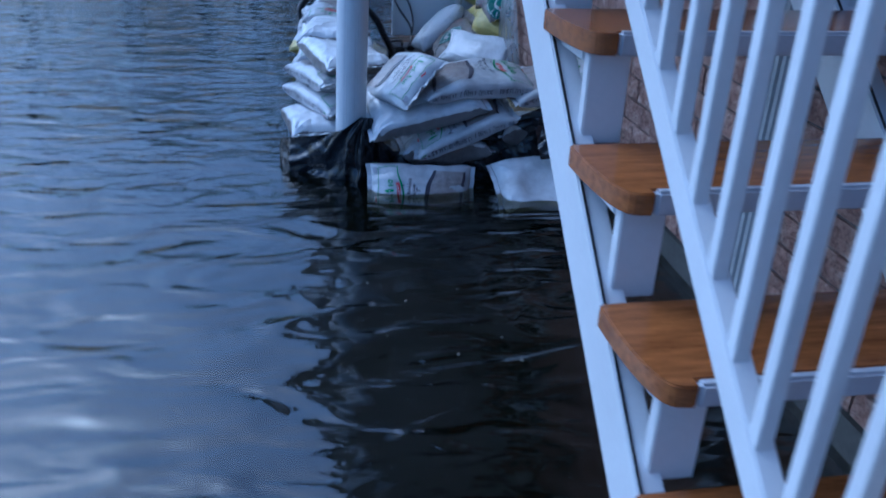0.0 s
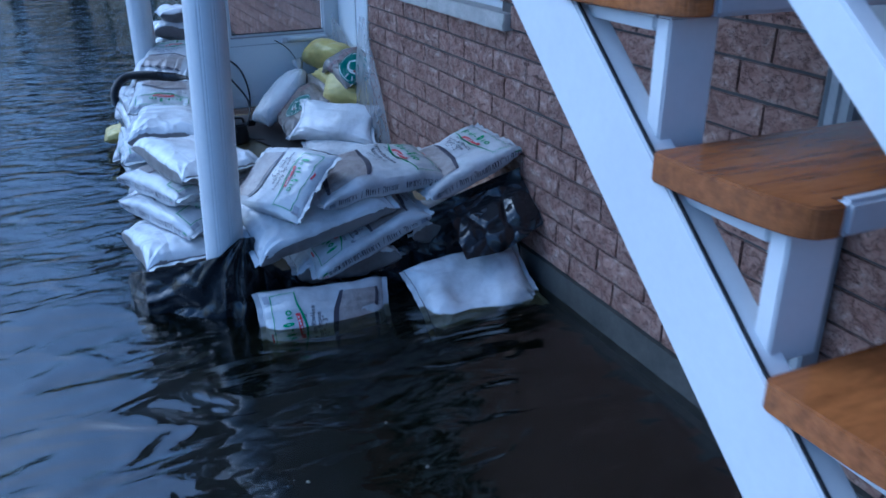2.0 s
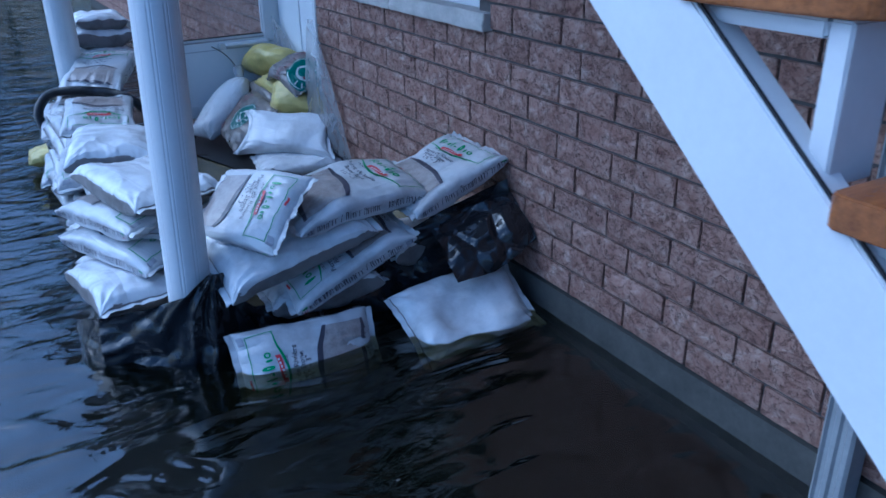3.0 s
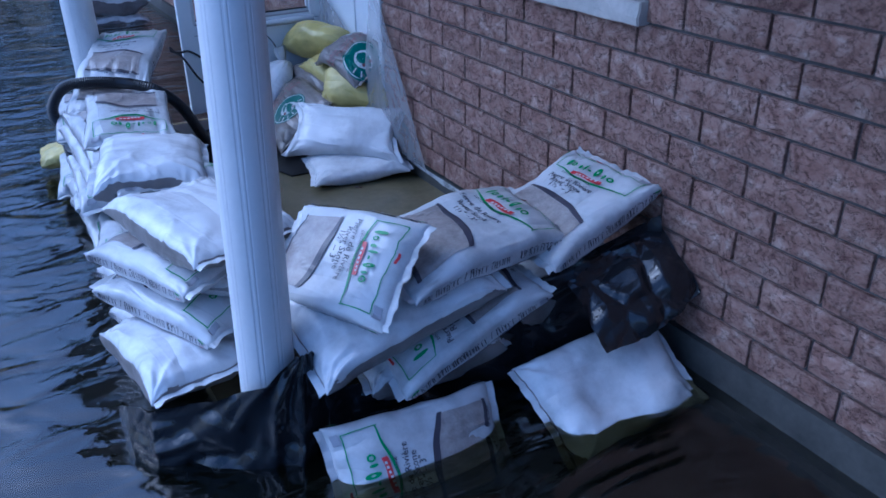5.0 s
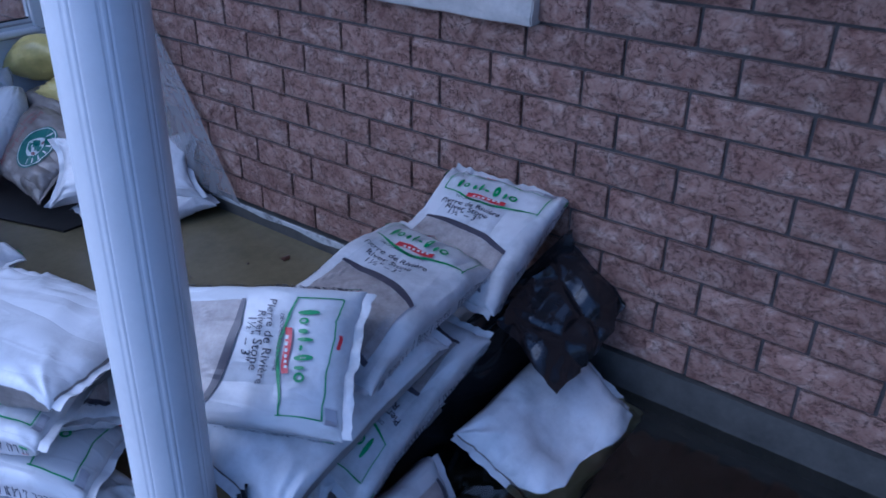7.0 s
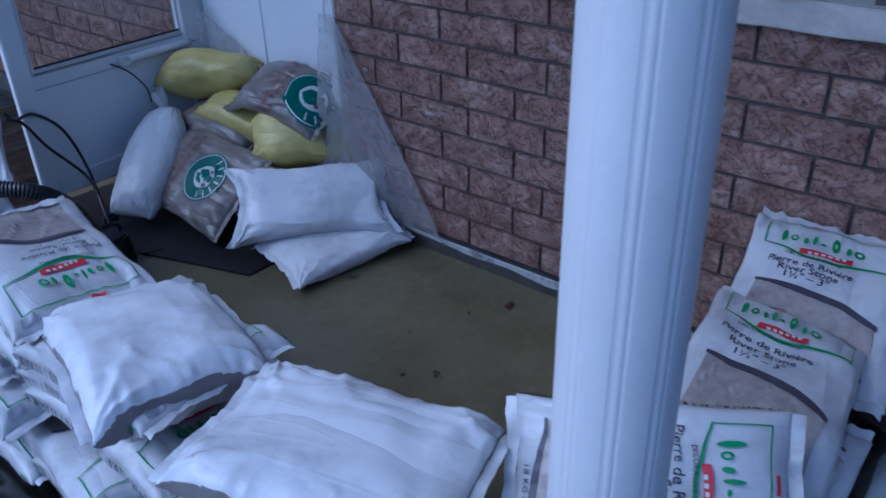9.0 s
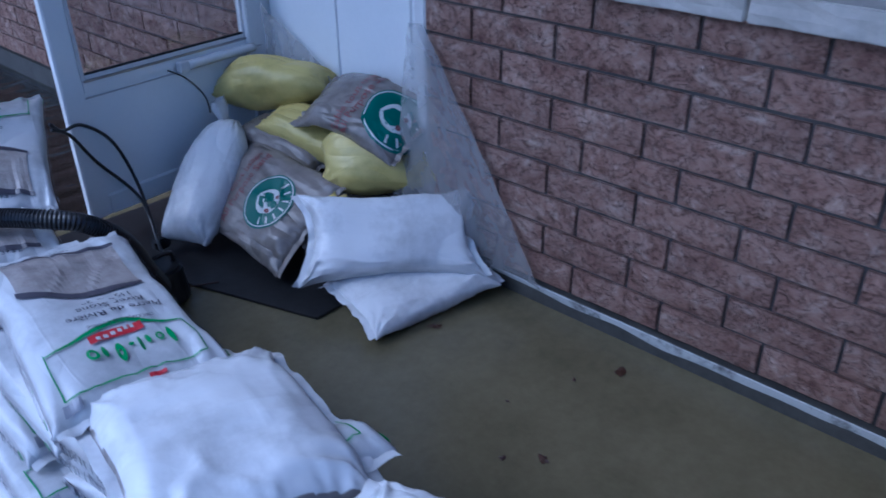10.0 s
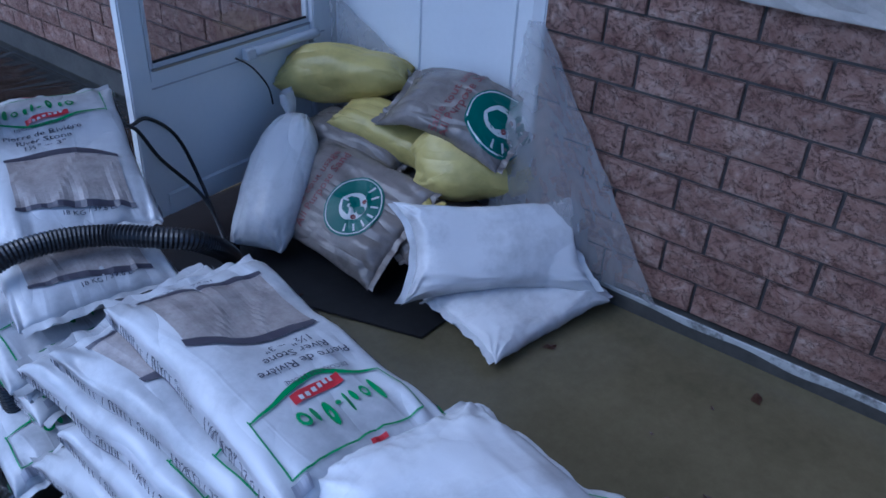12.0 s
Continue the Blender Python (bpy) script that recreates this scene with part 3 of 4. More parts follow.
class Shape:
    """The form of one filled sack: height of its upper and lower skin over its plan."""

    def __init__(self, L, W, T, seed, lump=0.012, droop=(0, 0), side=0.0, pinch=0.06, flat=0.5, boxy=0.4, taper=(0, 0)):
        self.boxy, self.taper, self.crimp = boxy, taper, 1.0
        self.L, self.W, self.T, self.seed, self.lump, self.droop, self.side, self.pinch, self.flat = L, W, T, seed, lump, droop, side, pinch, flat

    def fill(self, u, v):
        a, b = max(0.0, 1 - abs(u) ** (3.4 if self.boxy < 0.4 else 2.6)), max(0.0, 1 - abs(v) ** (4 if self.boxy < 0.4 else 2.8))
        return a ** self.flat * b ** self.boxy

    def plan(self, u, v):
        """Rim drawn in between the corners, as a stuffed sack's is."""
        x = u * self.L / 2 * (1 - self.pinch * (1 - v * v) * abs(u) ** 3)
        y = v * self.W / 2 * (1 - self.pinch * 1.1 * (1 - u * u) * abs(v) ** 3)
        y *= 1 - (self.taper[1] * u ** 3 if u > 0 else -self.taper[0] * u ** 3)
        x += 0.006 * noise.noise((u * 3, v * 3, self.seed + 9.0))
        y += 0.006 * noise.noise((u * 3, v * 3, self.seed + 19.0))
        return x, y

    def at(self, u, v, up=1, lift=0.0):
        x, y = self.plan(u, v)
        f = self.fill(u, v)
        s = self.seed * 3.7
        n = noise.noise((x * 6 + s, y * 6, s)) * self.lump * 1.5 + noise.noise((x * 15, y * 15 + s, s)) * self.lump * 0.35
        # folds that run in from the ends and corners
        k1, k2 = noise.noise((v * 4, s, 1.0)), noise.noise((u * 5, s, 2.0))
        fold = math.sin(v * 19 + 5 * noise.noise((u * 1.5, v * 4, s))) * 0.011 * abs(u) ** (3 + 2 * k1) * (0.5 + k1) + math.sin(u * 34 + 6 * noise.noise((u * 3, v * 1.5, s))) * (0.002 if self.boxy < 0.28 else 0.005) * abs(v) ** (4 + 3 * k2) * (0.5 + k2)
        # creases drawn from corner to corner
        d = u * 0.7 + v + 0.35 * noise.noise((u * 2, v * 2, s + 5))
        ridge = lambda q: (1 - abs(2 * (q % 1.0) - 1)) ** 2
        fold += (0.012 if self.boxy < 0.28 else 0.016) * ridge(v * 3.1 + 0.8 * noise.noise((u * 2, v * 2, s + 3)) + s) * max(0.0, abs(u) - 0.45) * (0.6 + noise.noise((v * 3, s, u * 2)))
        fold += (0.002 if self.boxy < 0.28 else 0.008) * ridge(u * 4.3 + 0.8 * noise.noise((u * 2, v * 2, s + 8)) + s) * max(0.0, abs(v) - 0.45) * (0.6 + noise.noise((u * 3, s, v * 2)))
        fold += (0.0035 if self.boxy < 0.28 else 0.009) * math.exp(-(math.sin(d * 5 + s) / 0.22) ** 2) * (0.3 + noise.noise((u * 2 + s, v * 2, 7.0)))
        if self.boxy > 0.28:
            # puckers that fan out from the corners
            for cu, cv in ((1, 1), (1, -1), (-1, 1), (-1, -1)):
                du, dv = (u - cu) * self.L, (v - cv) * self.W
                dist = math.hypot(du, dv) / self.W
                ang = math.atan2(dv, du) * 1.9 + cu * 0.7 + cv * 1.3 + s + 0.5 * noise.noise((u * 3, v * 3, s + cu))
                fold += 0.05 * self.crimp * ridge(ang) * math.exp(-dist * 2.6) * min(1.0, dist * 4) * (0.55 + 0.9 * noise.noise((ang * 0.7, s, 3.0)))
        z = up * self.T / 2 * f + n * min(1.0, f * 1.8) + fold * (0.4 + 0.6 * f) + 0.004 * noise.noise((u * 9 + s, v * 9, 4.0)) * (1 - f)
        d0, d1 = self.droop
        if u < 0:
            z -= d0 * u * u
        else:
            z -= d1 * u * u
        z -= self.side * v * v
        return Vector((x, y, z + lift))

    def mesh(self, nu=30, nv=22):
        bm = bmesh.new()
        grids = []
        us = [math.sin((i / nu - 0.5) * math.pi) * 0.6 + (i / nu - 0.5) * 0.8 for i in range(nu + 1)]
        vs = [math.copysign(abs(math.sin((j / nv - 0.5) * math.pi)) ** 0.5, j - nv / 2) for j in range(nv + 1)]
        for up in (1, -1):
            grids.append([[bm.verts.new(self.at(u, v, up, 0.0008 * up)) for v in vs] for u in us])
        for g, flip in zip(grids, (False, True)):
            for i in range(nu):
                for j in range(nv):
                    q = [g[i][j], g[i + 1][j], g[i + 1][j + 1], g[i][j + 1]]
                    bm.faces.new(q[::-1] if flip else q)
        a, b = grids
        rim = [(i, 0) for i in range(nu)] + [(nu, j) for j in range(nv)] + [(i, nv) for i in range(nu, 0, -1)] + [(0, j) for j in range(nv, 0, -1)]
        for k, (i, j) in enumerate(rim):
            i2, j2 = rim[(k + 1) % len(rim)]
            bm.faces.new((a[i][j], b[i][j], b[i2][j2], a[i2][j2]))
        return bm

    def patch(self, outline, lift=0.0034, n=26, up=1):
        """A printed field: outline gives, for s and w from 0 to 1, the place u, v."""
        bm = bmesh.new()
        g = [[bm.verts.new(self.at(*outline(i / n, j / n), up, lift * up)) for j in range(n + 1)] for i in range(n + 1)]
        for i in range(n):
            for j in range(n):
                bm.faces.new((g[i][j], g[i + 1][j], g[i + 1][j + 1], g[i][j + 1]))
        bmesh.ops.recalc_face_normals(bm, faces=bm.faces)
        return bm

    def side_bar(self, u0, u1, h0, h1, side, n=40):
        """A bar of colour on the side between two heights."""
        bm = bmesh.new()
        rows = []
        for i in range(n + 1):
            u = u0 + (u1 - u0) * i / n
            row = []
            for h in (h0, (h0 + h1) / 2, h1):
                w = side * (1 - h ** 4) ** 0.25 * 0.9995
                row.append(bm.verts.new(self.at(u, w, 1 if h >= 0 else -1) + Vector((0, 0.005 * side, 0.001))))
            rows.append(row)
        for a, c in zip(rows, rows[1:]):
            for k in range(2):
                bm.faces.new((a[k], a[k + 1], c[k + 1], c[k]))
        return bm

    def seam(self, end, depth=0.022, n=26):
        """The flat crimped strip beyond a closed end."""
        bm = bmesh.new()
        rows = []
        for k in range(3):
            row = []
            for j in range(n + 1):
                v = -0.97 + 1.94 * j / n
                p = self.at(end * 0.995, v, 1, 0)
                w = k / 2 * depth
                row.append(bm.verts.new(p + Vector((end * w, 0, 0.006 * noise.noise((v * 6, k * 0.7, self.seed)) * k + 0.003 * (j % 2) * k * noise.noise((v * 20, 3.0, self.seed))))))
            rows.append(row)
        for k in range(2):
            for j in range(n):
                bm.faces.new((rows[k][j], rows[k][j + 1], rows[k + 1][j + 1], rows[k + 1][j]))
        return bm


def words(text, shape, u0, v0, size, ink, parent, along="across", name="lettering", centre=True, up=1):
    """Lettering laid on a sack's skin. across: the line runs over the width; along: it runs along the length."""
    cu = bpy.data.curves.new("lettering", "FONT")
    cu.body, cu.size, cu.resolution_u, cu.offset = text, 1.0, 2, 0.006
    tmp = bpy.data.objects.new("lettering", cu)
    me = bpy.data.meshes.new_from_object(tmp)
    bpy.data.objects.remove(tmp)
    bm = bmesh.new()
    bm.from_mesh(me)
    bpy.data.meshes.remove(me)
    bmesh.ops.subdivide_edges(bm, edges=[e for e in bm.edges if e.calc_length() > 0.35], cuts=1)
    xs = [v.co.x for v in bm.verts]
    mid = (min(xs) + max(xs)) / 2 if centre else min(xs)
    for v in bm.verts:
        a, b = (v.co.x - mid) * size, v.co.y * size
        if along == "side":
            h = max(-0.7, min(0.8, b / (shape.T / 2) - 0.1))
            side = math.copysign(1, v0)
            w = side * (1 - h ** 4) ** 0.25
            u = max(-0.95, min(0.95, u0 - side * a / (shape.L / 2)))
            v.co = shape.at(u, w * 0.9995, 1 if h >= 0 else -1) + Vector((0, 0.006 * side, 0.0015))
            continue
        if along == "across":
            u, w = u0 + b / (shape.L / 2), v0 - a / (shape.W / 2)
        else:
            u, w = u0 + a / (shape.L / 2), v0 + b / (shape.W / 2)
        u, w = max(-0.99, min(0.99, u)), max(-0.99, min(0.99, w))
        v.co = shape.at(u, w, up, 0.005 * up)
    return tagged(part(name, bm, ink, parent), kind="stuff")


SERIAL = [0]


def sack(corners, T=0.1, kind="white", label="", droop=(0, 0), side=0.0, lump=0.012, name="sandbag", group="sandbags", pinch=0.06, flat=0.5, back=False, seams=True, gusset=True, taper=(0, 0), crop=(-1.0, 1.0), mark=None):
    m, L, W = frame3(*corners)
    SERIAL[0] += 1
    s = Shape(L, W, T, SERIAL[0] * 1.37, lump, droop, side, pinch, flat, 0.25 if kind == "print" else 0.3 if kind == "white" and gusset else 0.45, taper)
    film = {"white": white_film, "print": print_film, "grey": grey_film, "yellow": yellow_film}[kind]
    s.crimp = 1.0 if kind == "white" else 1.3 if kind == "yellow" else 0.3
    root = empty(name, m)
    tagged(root, label or "filled white plastic sandbag", "sandbag", group=group)
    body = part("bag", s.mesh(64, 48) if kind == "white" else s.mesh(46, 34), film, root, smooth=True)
    # faces turned sideways or down: much darker grey on white sacks, side film on printed
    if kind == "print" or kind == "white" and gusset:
        body.data.materials.append(side_grey_film if kind == "white" else side_film)
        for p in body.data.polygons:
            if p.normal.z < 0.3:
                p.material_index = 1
    if seams:
        for end in (-1, 1):
            part("crimped_end", s.seam(end), film, root, smooth=True)
    if kind == "print":
        stone_print(s, body, crop)
    if mark is not None:
        sand_print(s, body, mark)
    return root


def stone_print(s, root, crop=(-1.0, 1.0)):
    """River stone sack: picture field between two dark sweeps, lettering, green arch, red banner. crop: the stretch of the print that shows."""
    c0, c1 = crop
    at = lambda u: max(-0.985, min(0.985, 2 * (u - c0) / (c1 - c0) - 1))
    unit = 0.55 / s.L * 2 / (c1 - c0) if crop != (-1.0, 1.0) else 1.0
    hid = lambda u: u < c0 + 0.03

    def field(name, f, ink, lift=0.0042, n=14, label=""):
        part(name, s.patch(lambda a, w: (lambda p: (at(p[0]), p[1]))(f(a, w)), lift, n), ink, root, label)

    lo = lambda v: -0.74 + 0.1 * v - 0.05 * v * v
    hi = lambda v: -0.14 + 0.14 * v - 0.1 * v * v
    span = lambda w, k: -k + 2 * k * w
    field("stone_picture", lambda a, w: (lo(span(w, 0.7)) * (1 - a) + hi(span(w, 0.7)) * a, span(w, 0.7)), picture_ink, 0.0036, 26, "grey printed picture of stones")
    for f, t in ((lo, -0.07), (hi, 0.085)):
        field("dark_sweep", lambda a, w: (f(span(w, 0.72)) + t * a * (0.35 + 0.65 * math.sin(math.pi * (0.15 + 0.8 * w))), span(w, 0.72)), dark_ink, 0.0044, 22)
    for text, u, size in (("1½\" – 3\"", 0.03, 0.027), ("River Stone", 0.12, 0.027), ("Pierre de Rivière", 0.21, 0.027), ("DECORATIVE STONE", 0.335, 0.013)):
        if not hid(u):
            words(text, s, at(u), 0.16, size, text_ink, root)
    arch = lambda v: 0.5 - 0.13 * math.exp(-((v - 0.1) / 0.55) ** 2)
    field("green_arch", lambda a, w: (arch(span(w, 0.8)) - (0.012 + 0.024 * math.sin(math.pi * w)) * a, span(w, 0.8)), green_ink, 0.0044, 26)
    for v in (-0.8, 0.8):
        field("green_line", lambda a, w: (0.46 + 0.4 * w, v + 0.018 * (a - 0.5)), green_ink)
    field("green_line", lambda a, w: (0.855 + 0.012 * a, span(w, 0.8)), green_ink, 0.0042, 20)
    field("red_banner", lambda a, w: (0.385 + 0.07 * a + 0.05 * w + 0.012 * math.sin(6 * w), 0.34 - 0.6 * w), red_ink, 0.005)
    for k in range(6):
        field("banner_mark", lambda a, w: (0.408 + 0.03 * a + 0.008 * k, 0.24 - 0.075 * k - 0.045 * w), pale_ink, 0.006, 3)
    # the maker's mark, as plain green strokes
    for v, h, wd, up in ((0.6, 0.2, 0.07, 0.0), (0.47, 0.1, 0.1, 0.5), (0.33, 0.1, 0.06, 0.0), (0.23, 0.16, 0.05, 0.0), (0.13, 0.035, 0.07, 0.0), (0.0, 0.19, 0.09, 0.3), (-0.15, 0.11, 0.06, 0.0), (-0.28, 0.11, 0.13, 0.5)):
        mid = 0.565 + 0.05 * (0.6 - v) + (0.035 if h > 0.15 else 0.0)
        field("mark_shape", lambda a, w: (mid + h / 2 * (up + (1 - up) * a) * math.cos(2 * math.pi * w), v - 0.03 + wd / 2 * (up + (1 - up) * a) * math.sin(2 * math.pi * w)), green_ink, 0.0055, 12)
    # side wording, weight and barcode; the violet line paints in purple lens fringing
    for v in (1, -1):
        for u0, u1, h0, h1, ink in ((-0.95, 0.95, -0.78, -0.74, fringe_violet), (0.84, 0.93, 0.05, 0.4, green_ink), (0.85, 0.92, -0.25, -0.05, red_ink), (-0.93, -0.82, -0.3, 0.3, grey_ink)):
            part("side_print_or_fringe", s.side_bar(at(u0), at(u1), h0, h1, v), ink, root)
        words("Pierre de Rivière / River Stone   1½\" – 3\"", s, at(-0.3), v, 0.032, text_ink, root, "side")
        words("18 KG / 39.6 LBS", s, at(0.58), v, 0.028, text_ink, root, "side")
    words("18 KG / 39.6 LBS", s, at(-0.88), -0.2, 0.018, text_ink, root) if c0 < -0.9 else None
    field("barcode", lambda a, w: (0.885 + 0.08 * a, -0.84 + 0.2 * w), grey_ink, 0.0046, 6)
    field("small_mark", lambda a, w: (0.9 + 0.03 * a, 0.1 + 0.2 * w), red_ink, 0.0046, 4)


def disc(s, u0, v0, r0, r1, lift=0.004, n=28):
    bm = bmesh.new()
    rows = []
    steps = max(1, int((r1 - r0) / 0.012))
    for m in range(steps + 1):
        r = r0 + (r1 - r0) * m / steps
        rows.append([bm.verts.new(s.at(u0 + r * math.cos(q) / (s.L / 2), v0 + r * math.sin(q) / (s.W / 2), 1, lift)) for q in (2 * math.pi * k / n for k in range(n))])
    for a, c in zip(rows, rows[1:]):
        for k in range(n):
            bm.faces.new((a[k], a[(k + 1) % n], c[(k + 1) % n], c[k]))
    bmesh.ops.recalc_face_normals(bm, faces=bm.faces)
    return bm


def sand_print(s, root, c=-0.3):
    """All-purpose sand sack: clear film, round teal mark, rust lettering."""
    words("Sable tout usage", s, c + 0.66, 0.0, 0.042, rust_ink, root)
    words("All Purpose Sand", s, c + 0.5, 0.0, 0.042, rust_ink, root)
    part("round_mark", disc(s, c, 0.0, 0.001, 0.106), teal_ink, root, "round teal printed mark")
    part("mark_ring", disc(s, c, 0.0, 0.096, 0.1, 0.0052), pale_ink, root)
    part("mark_centre", disc(s, c, 0.0, 0.001, 0.05, 0.005), pale_ink, root)
    for du, dv, r, ink in ((0.03, 0.0, 0.034, teal_ink), (-0.13, 0.0, 0.016, teal_ink), (-0.1, 0.16, 0.009, rust_ink), (-0.1, -0.16, 0.009, rust_ink)):
        part("mark_tree", disc(s, c + du, dv, 0.001, r, 0.0065, 7), ink, root)
    for k in range(7):
        q = math.radians(-75 + 25 * k + 180)
        bar = lambda a, w: (c + (0.064 + 0.026 * a) * math.cos(q + 0.09 * (w - 0.5)) / (s.L / 2), (0.064 + 0.026 * a) * math.sin(q + 0.09 * (w - 0.5)) / (s.W / 2))
        part("mark_stroke", s.patch(bar, 0.0055, 3), pale_ink, root)



RIVER = "white printed river stone sack"
# front row, between the column and the wall
sack([(-1.2, -1.57, 0.295), (-1.03, -2.0, 0.37), (-0.98, -1.465, 0.5)], 0.085, "print", RIVER + " slumped over the others", droop=(0.01, 0.03))
sack([(-0.889, -1.98, 0.4), (-0.306, -1.91, 0.42), (-0.95, -1.66, 0.46)], 0.1, "print", RIVER + " lying across the front row", droop=(0.02, 0.03))
sack([(-0.46, -1.98, 0.35), (-0.006, -1.925, 0.47), (-0.48, -1.6, 0.37)], 0.1, "print", RIVER + " leaning on the brick wall", droop=(0.0, -0.02))
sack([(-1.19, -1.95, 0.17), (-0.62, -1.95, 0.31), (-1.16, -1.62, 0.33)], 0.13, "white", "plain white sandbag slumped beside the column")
sack([(-0.46, -1.68, 0.33), (-0.951, -1.68, 0.14), (-0.45, -1.975, 0.275)], 0.1, "print", RIVER + " squeezed under a white sandbag")
sack([(-0.65, -1.95, 0.035), (-1.16, -1.92, 0.055), (-0.7, -2.17, -0.21)], 0.12, "print", RIVER + " half sunk in flood water")
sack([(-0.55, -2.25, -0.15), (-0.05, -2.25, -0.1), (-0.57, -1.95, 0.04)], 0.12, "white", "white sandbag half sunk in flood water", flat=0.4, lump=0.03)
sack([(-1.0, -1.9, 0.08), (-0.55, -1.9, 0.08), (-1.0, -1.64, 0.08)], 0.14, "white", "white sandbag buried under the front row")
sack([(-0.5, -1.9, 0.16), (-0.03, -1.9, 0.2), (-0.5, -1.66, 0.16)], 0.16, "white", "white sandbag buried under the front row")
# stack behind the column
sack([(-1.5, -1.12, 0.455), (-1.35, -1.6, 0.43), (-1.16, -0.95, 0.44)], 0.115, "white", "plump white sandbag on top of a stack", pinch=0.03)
sack([(-1.59, -1.1, 0.33), (-1.4, -1.54, 0.34), (-1.2, -0.95, 0.35)], 0.1, "print", RIVER + " in a leaning stack")
sack([(-1.6, -1.16, 0.24), (-1.37, -1.6, 0.2), (-1.25, -1.0, 0.26)], 0.1, "print", RIVER + " in a leaning stack")
sack([(-1.61, -1.26, 0.12), (-1.545, -1.67, 0.11), (-1.27, -1.2, 0.12)], 0.13, "white", "white sandbag at the foot of a stack")
sack([(-1.2, -1.55, 0.3), (-0.95, -1.2, 0.3), (-1.4, -1.4, 0.3)], 0.1, "print", RIVER + " beside the column")
# next stack
sack([(-1.485, -0.9, 0.46), (-1.12, -0.98, 0.43), (-1.44, -0.46, 0.475)], 0.14, "white", "plump white sandbag lying across the wall", pinch=0.08, side=0.03)
sack([(-1.37, 0.09, 0.5), (-1.475, -0.53, 0.48), (-1.05, 0.02, 0.48)], 0.09, "print", RIVER + " lying flat under a white sandbag")
sack([(-1.06, 0.34, 0.46), (-0.83, 0.88, 0.57), (-1.38, 0.48, 0.46)], 0.1, "print", RIVER + " at the far column")
sack([(-1.12, 0.2, 0.38), (-0.98, 0.75, 0.4), (-1.45, 0.3, 0.38)], 0.1, "print", RIVER + " under another by the column")
sack([(-0.85, 4.6, 0.1), (-0.2, 4.6, 0.12), (-0.85, 5.0, 0.12)], 0.2, "white", "white sandbag far along the wall", lump=0.03)
for z in (-0.08, -0.26, -0.44, -0.58):
    sack([(-0.85, 4.58, z), (-0.2, 4.58, z), (-0.85, 5.02, z)], 0.2, "white", "white sandbag far along the wall", lump=0.03)
sack([(-0.75, 4.62, 0.28), (-0.25, 4.62, 0.26), (-0.75, 5.0, 0.28)], 0.16, "white", "white sandbag far along the wall", lump=0.03)
# courses below, their sides to the water
layers = random.Random(11)
for k, z in enumerate((0.03, 0.12, 0.21, 0.3, 0.39)):
    for y in (-0.4, 0.16, 0.72):
        if k == 4 and y > 0.2:
            continue
        j = lambda a: layers.uniform(-a, a)
        x0 = (-1.475 if y < 0 else -1.51 if y < 0.3 else -1.47) + 0.012 * k + j(0.02)
        yy = y + 0.12 * (k % 2) + j(0.06)
        tilt = j(0.045)
        sack([(x0, yy, z + tilt), (x0 + j(0.07) - 0.02, yy - 0.55, z - tilt), (x0 + 0.37, yy + j(0.03), z + j(0.02) + tilt)], 0.1, "print", RIVER + " in the sandbag wall", group="sandbag wall", lump=0.016)
for y in (-0.95, -0.86):
    sack([(-1.56, y, 0.06 if y < -0.9 else 0.17), (-1.5, y - 0.33, 0.05 if y < -0.9 else 0.17), (-1.05, y, 0.08 if y < -0.9 else 0.2)], 0.11, "print", RIVER + " low in the sandbag wall", group="sandbag wall")
sack([(-1.56, 0.95, 0.02), (-1.58, 0.7, 0.02), (-1.38, 0.95, 0.06)], 0.1, "yellow", "yellow woven sandbag at the water's edge", seams=False, flat=0.6)


# ---------- pile of bags in the doorway ----------
def tied_neck(root, at, lean, material):
    """A gathered, tied mouth with a loose tail of film."""
    neck = bmesh.new()
    rings = []
    for k, (h, r) in enumerate(((-0.03, 0.05), (0.0, 0.022), (0.012, 0.012), (0.03, 0.022), (0.07, 0.034), (0.1, 0.03))):
        ring = []
        for i in range(14):
            q = 2 * math.pi * i / 14
            rr = r * (1 + 0.25 * math.cos(5 * q))
            ring.append(neck.verts.new((rr * math.cos(q), rr * 0.6 * math.sin(q), h)))
        rings.append(ring)
    for a, c in zip(rings, rings[1:]):
        for i in range(14):
            neck.faces.new((a[i], a[(i + 1) % 14], c[(i + 1) % 14], c[i]))
    ob = part("tied_neck", neck, material, root, smooth=True)
    ob.matrix_local = root.matrix_world.inverted() @ (Matrix.Translation(at) @ lean)
    return ob


PILE = "doorway sandbags"
sack([(-0.46, -0.28, 0.03), (-0.01, -0.38, 0.05), (-0.5, 0.06, 0.05)], 0.1, "white", "white sandbag under another on the slab", group=PILE, flat=0.4, pinch=0.1, gusset=False)
sack([(-0.535, 0.05, 0.08), (-0.1, -0.345, 0.08), (-0.39, 0.225, 0.29)], 0.14, "white", "plump white sandbag leaning on the pile", group=PILE, pinch=0.2, gusset=False)
sack([(-0.21, 0.21, 0.28), (-0.17, 0.75, 0.3), (-0.51, 0.18, 0.04)], 0.11, "grey", "clear sand sack with a round teal mark", group=PILE, name="sand_sack", mark=-0.3)
sack([(0.05, 0.02, 0.54), (0.02, 0.49, 0.59), (-0.18, 0.0, 0.41)], 0.09, "grey", "clear sand sack lying on yellow bags", group=PILE, name="sand_sack", mark=-0.74, droop=(0.05, 0.09), lump=0.02)
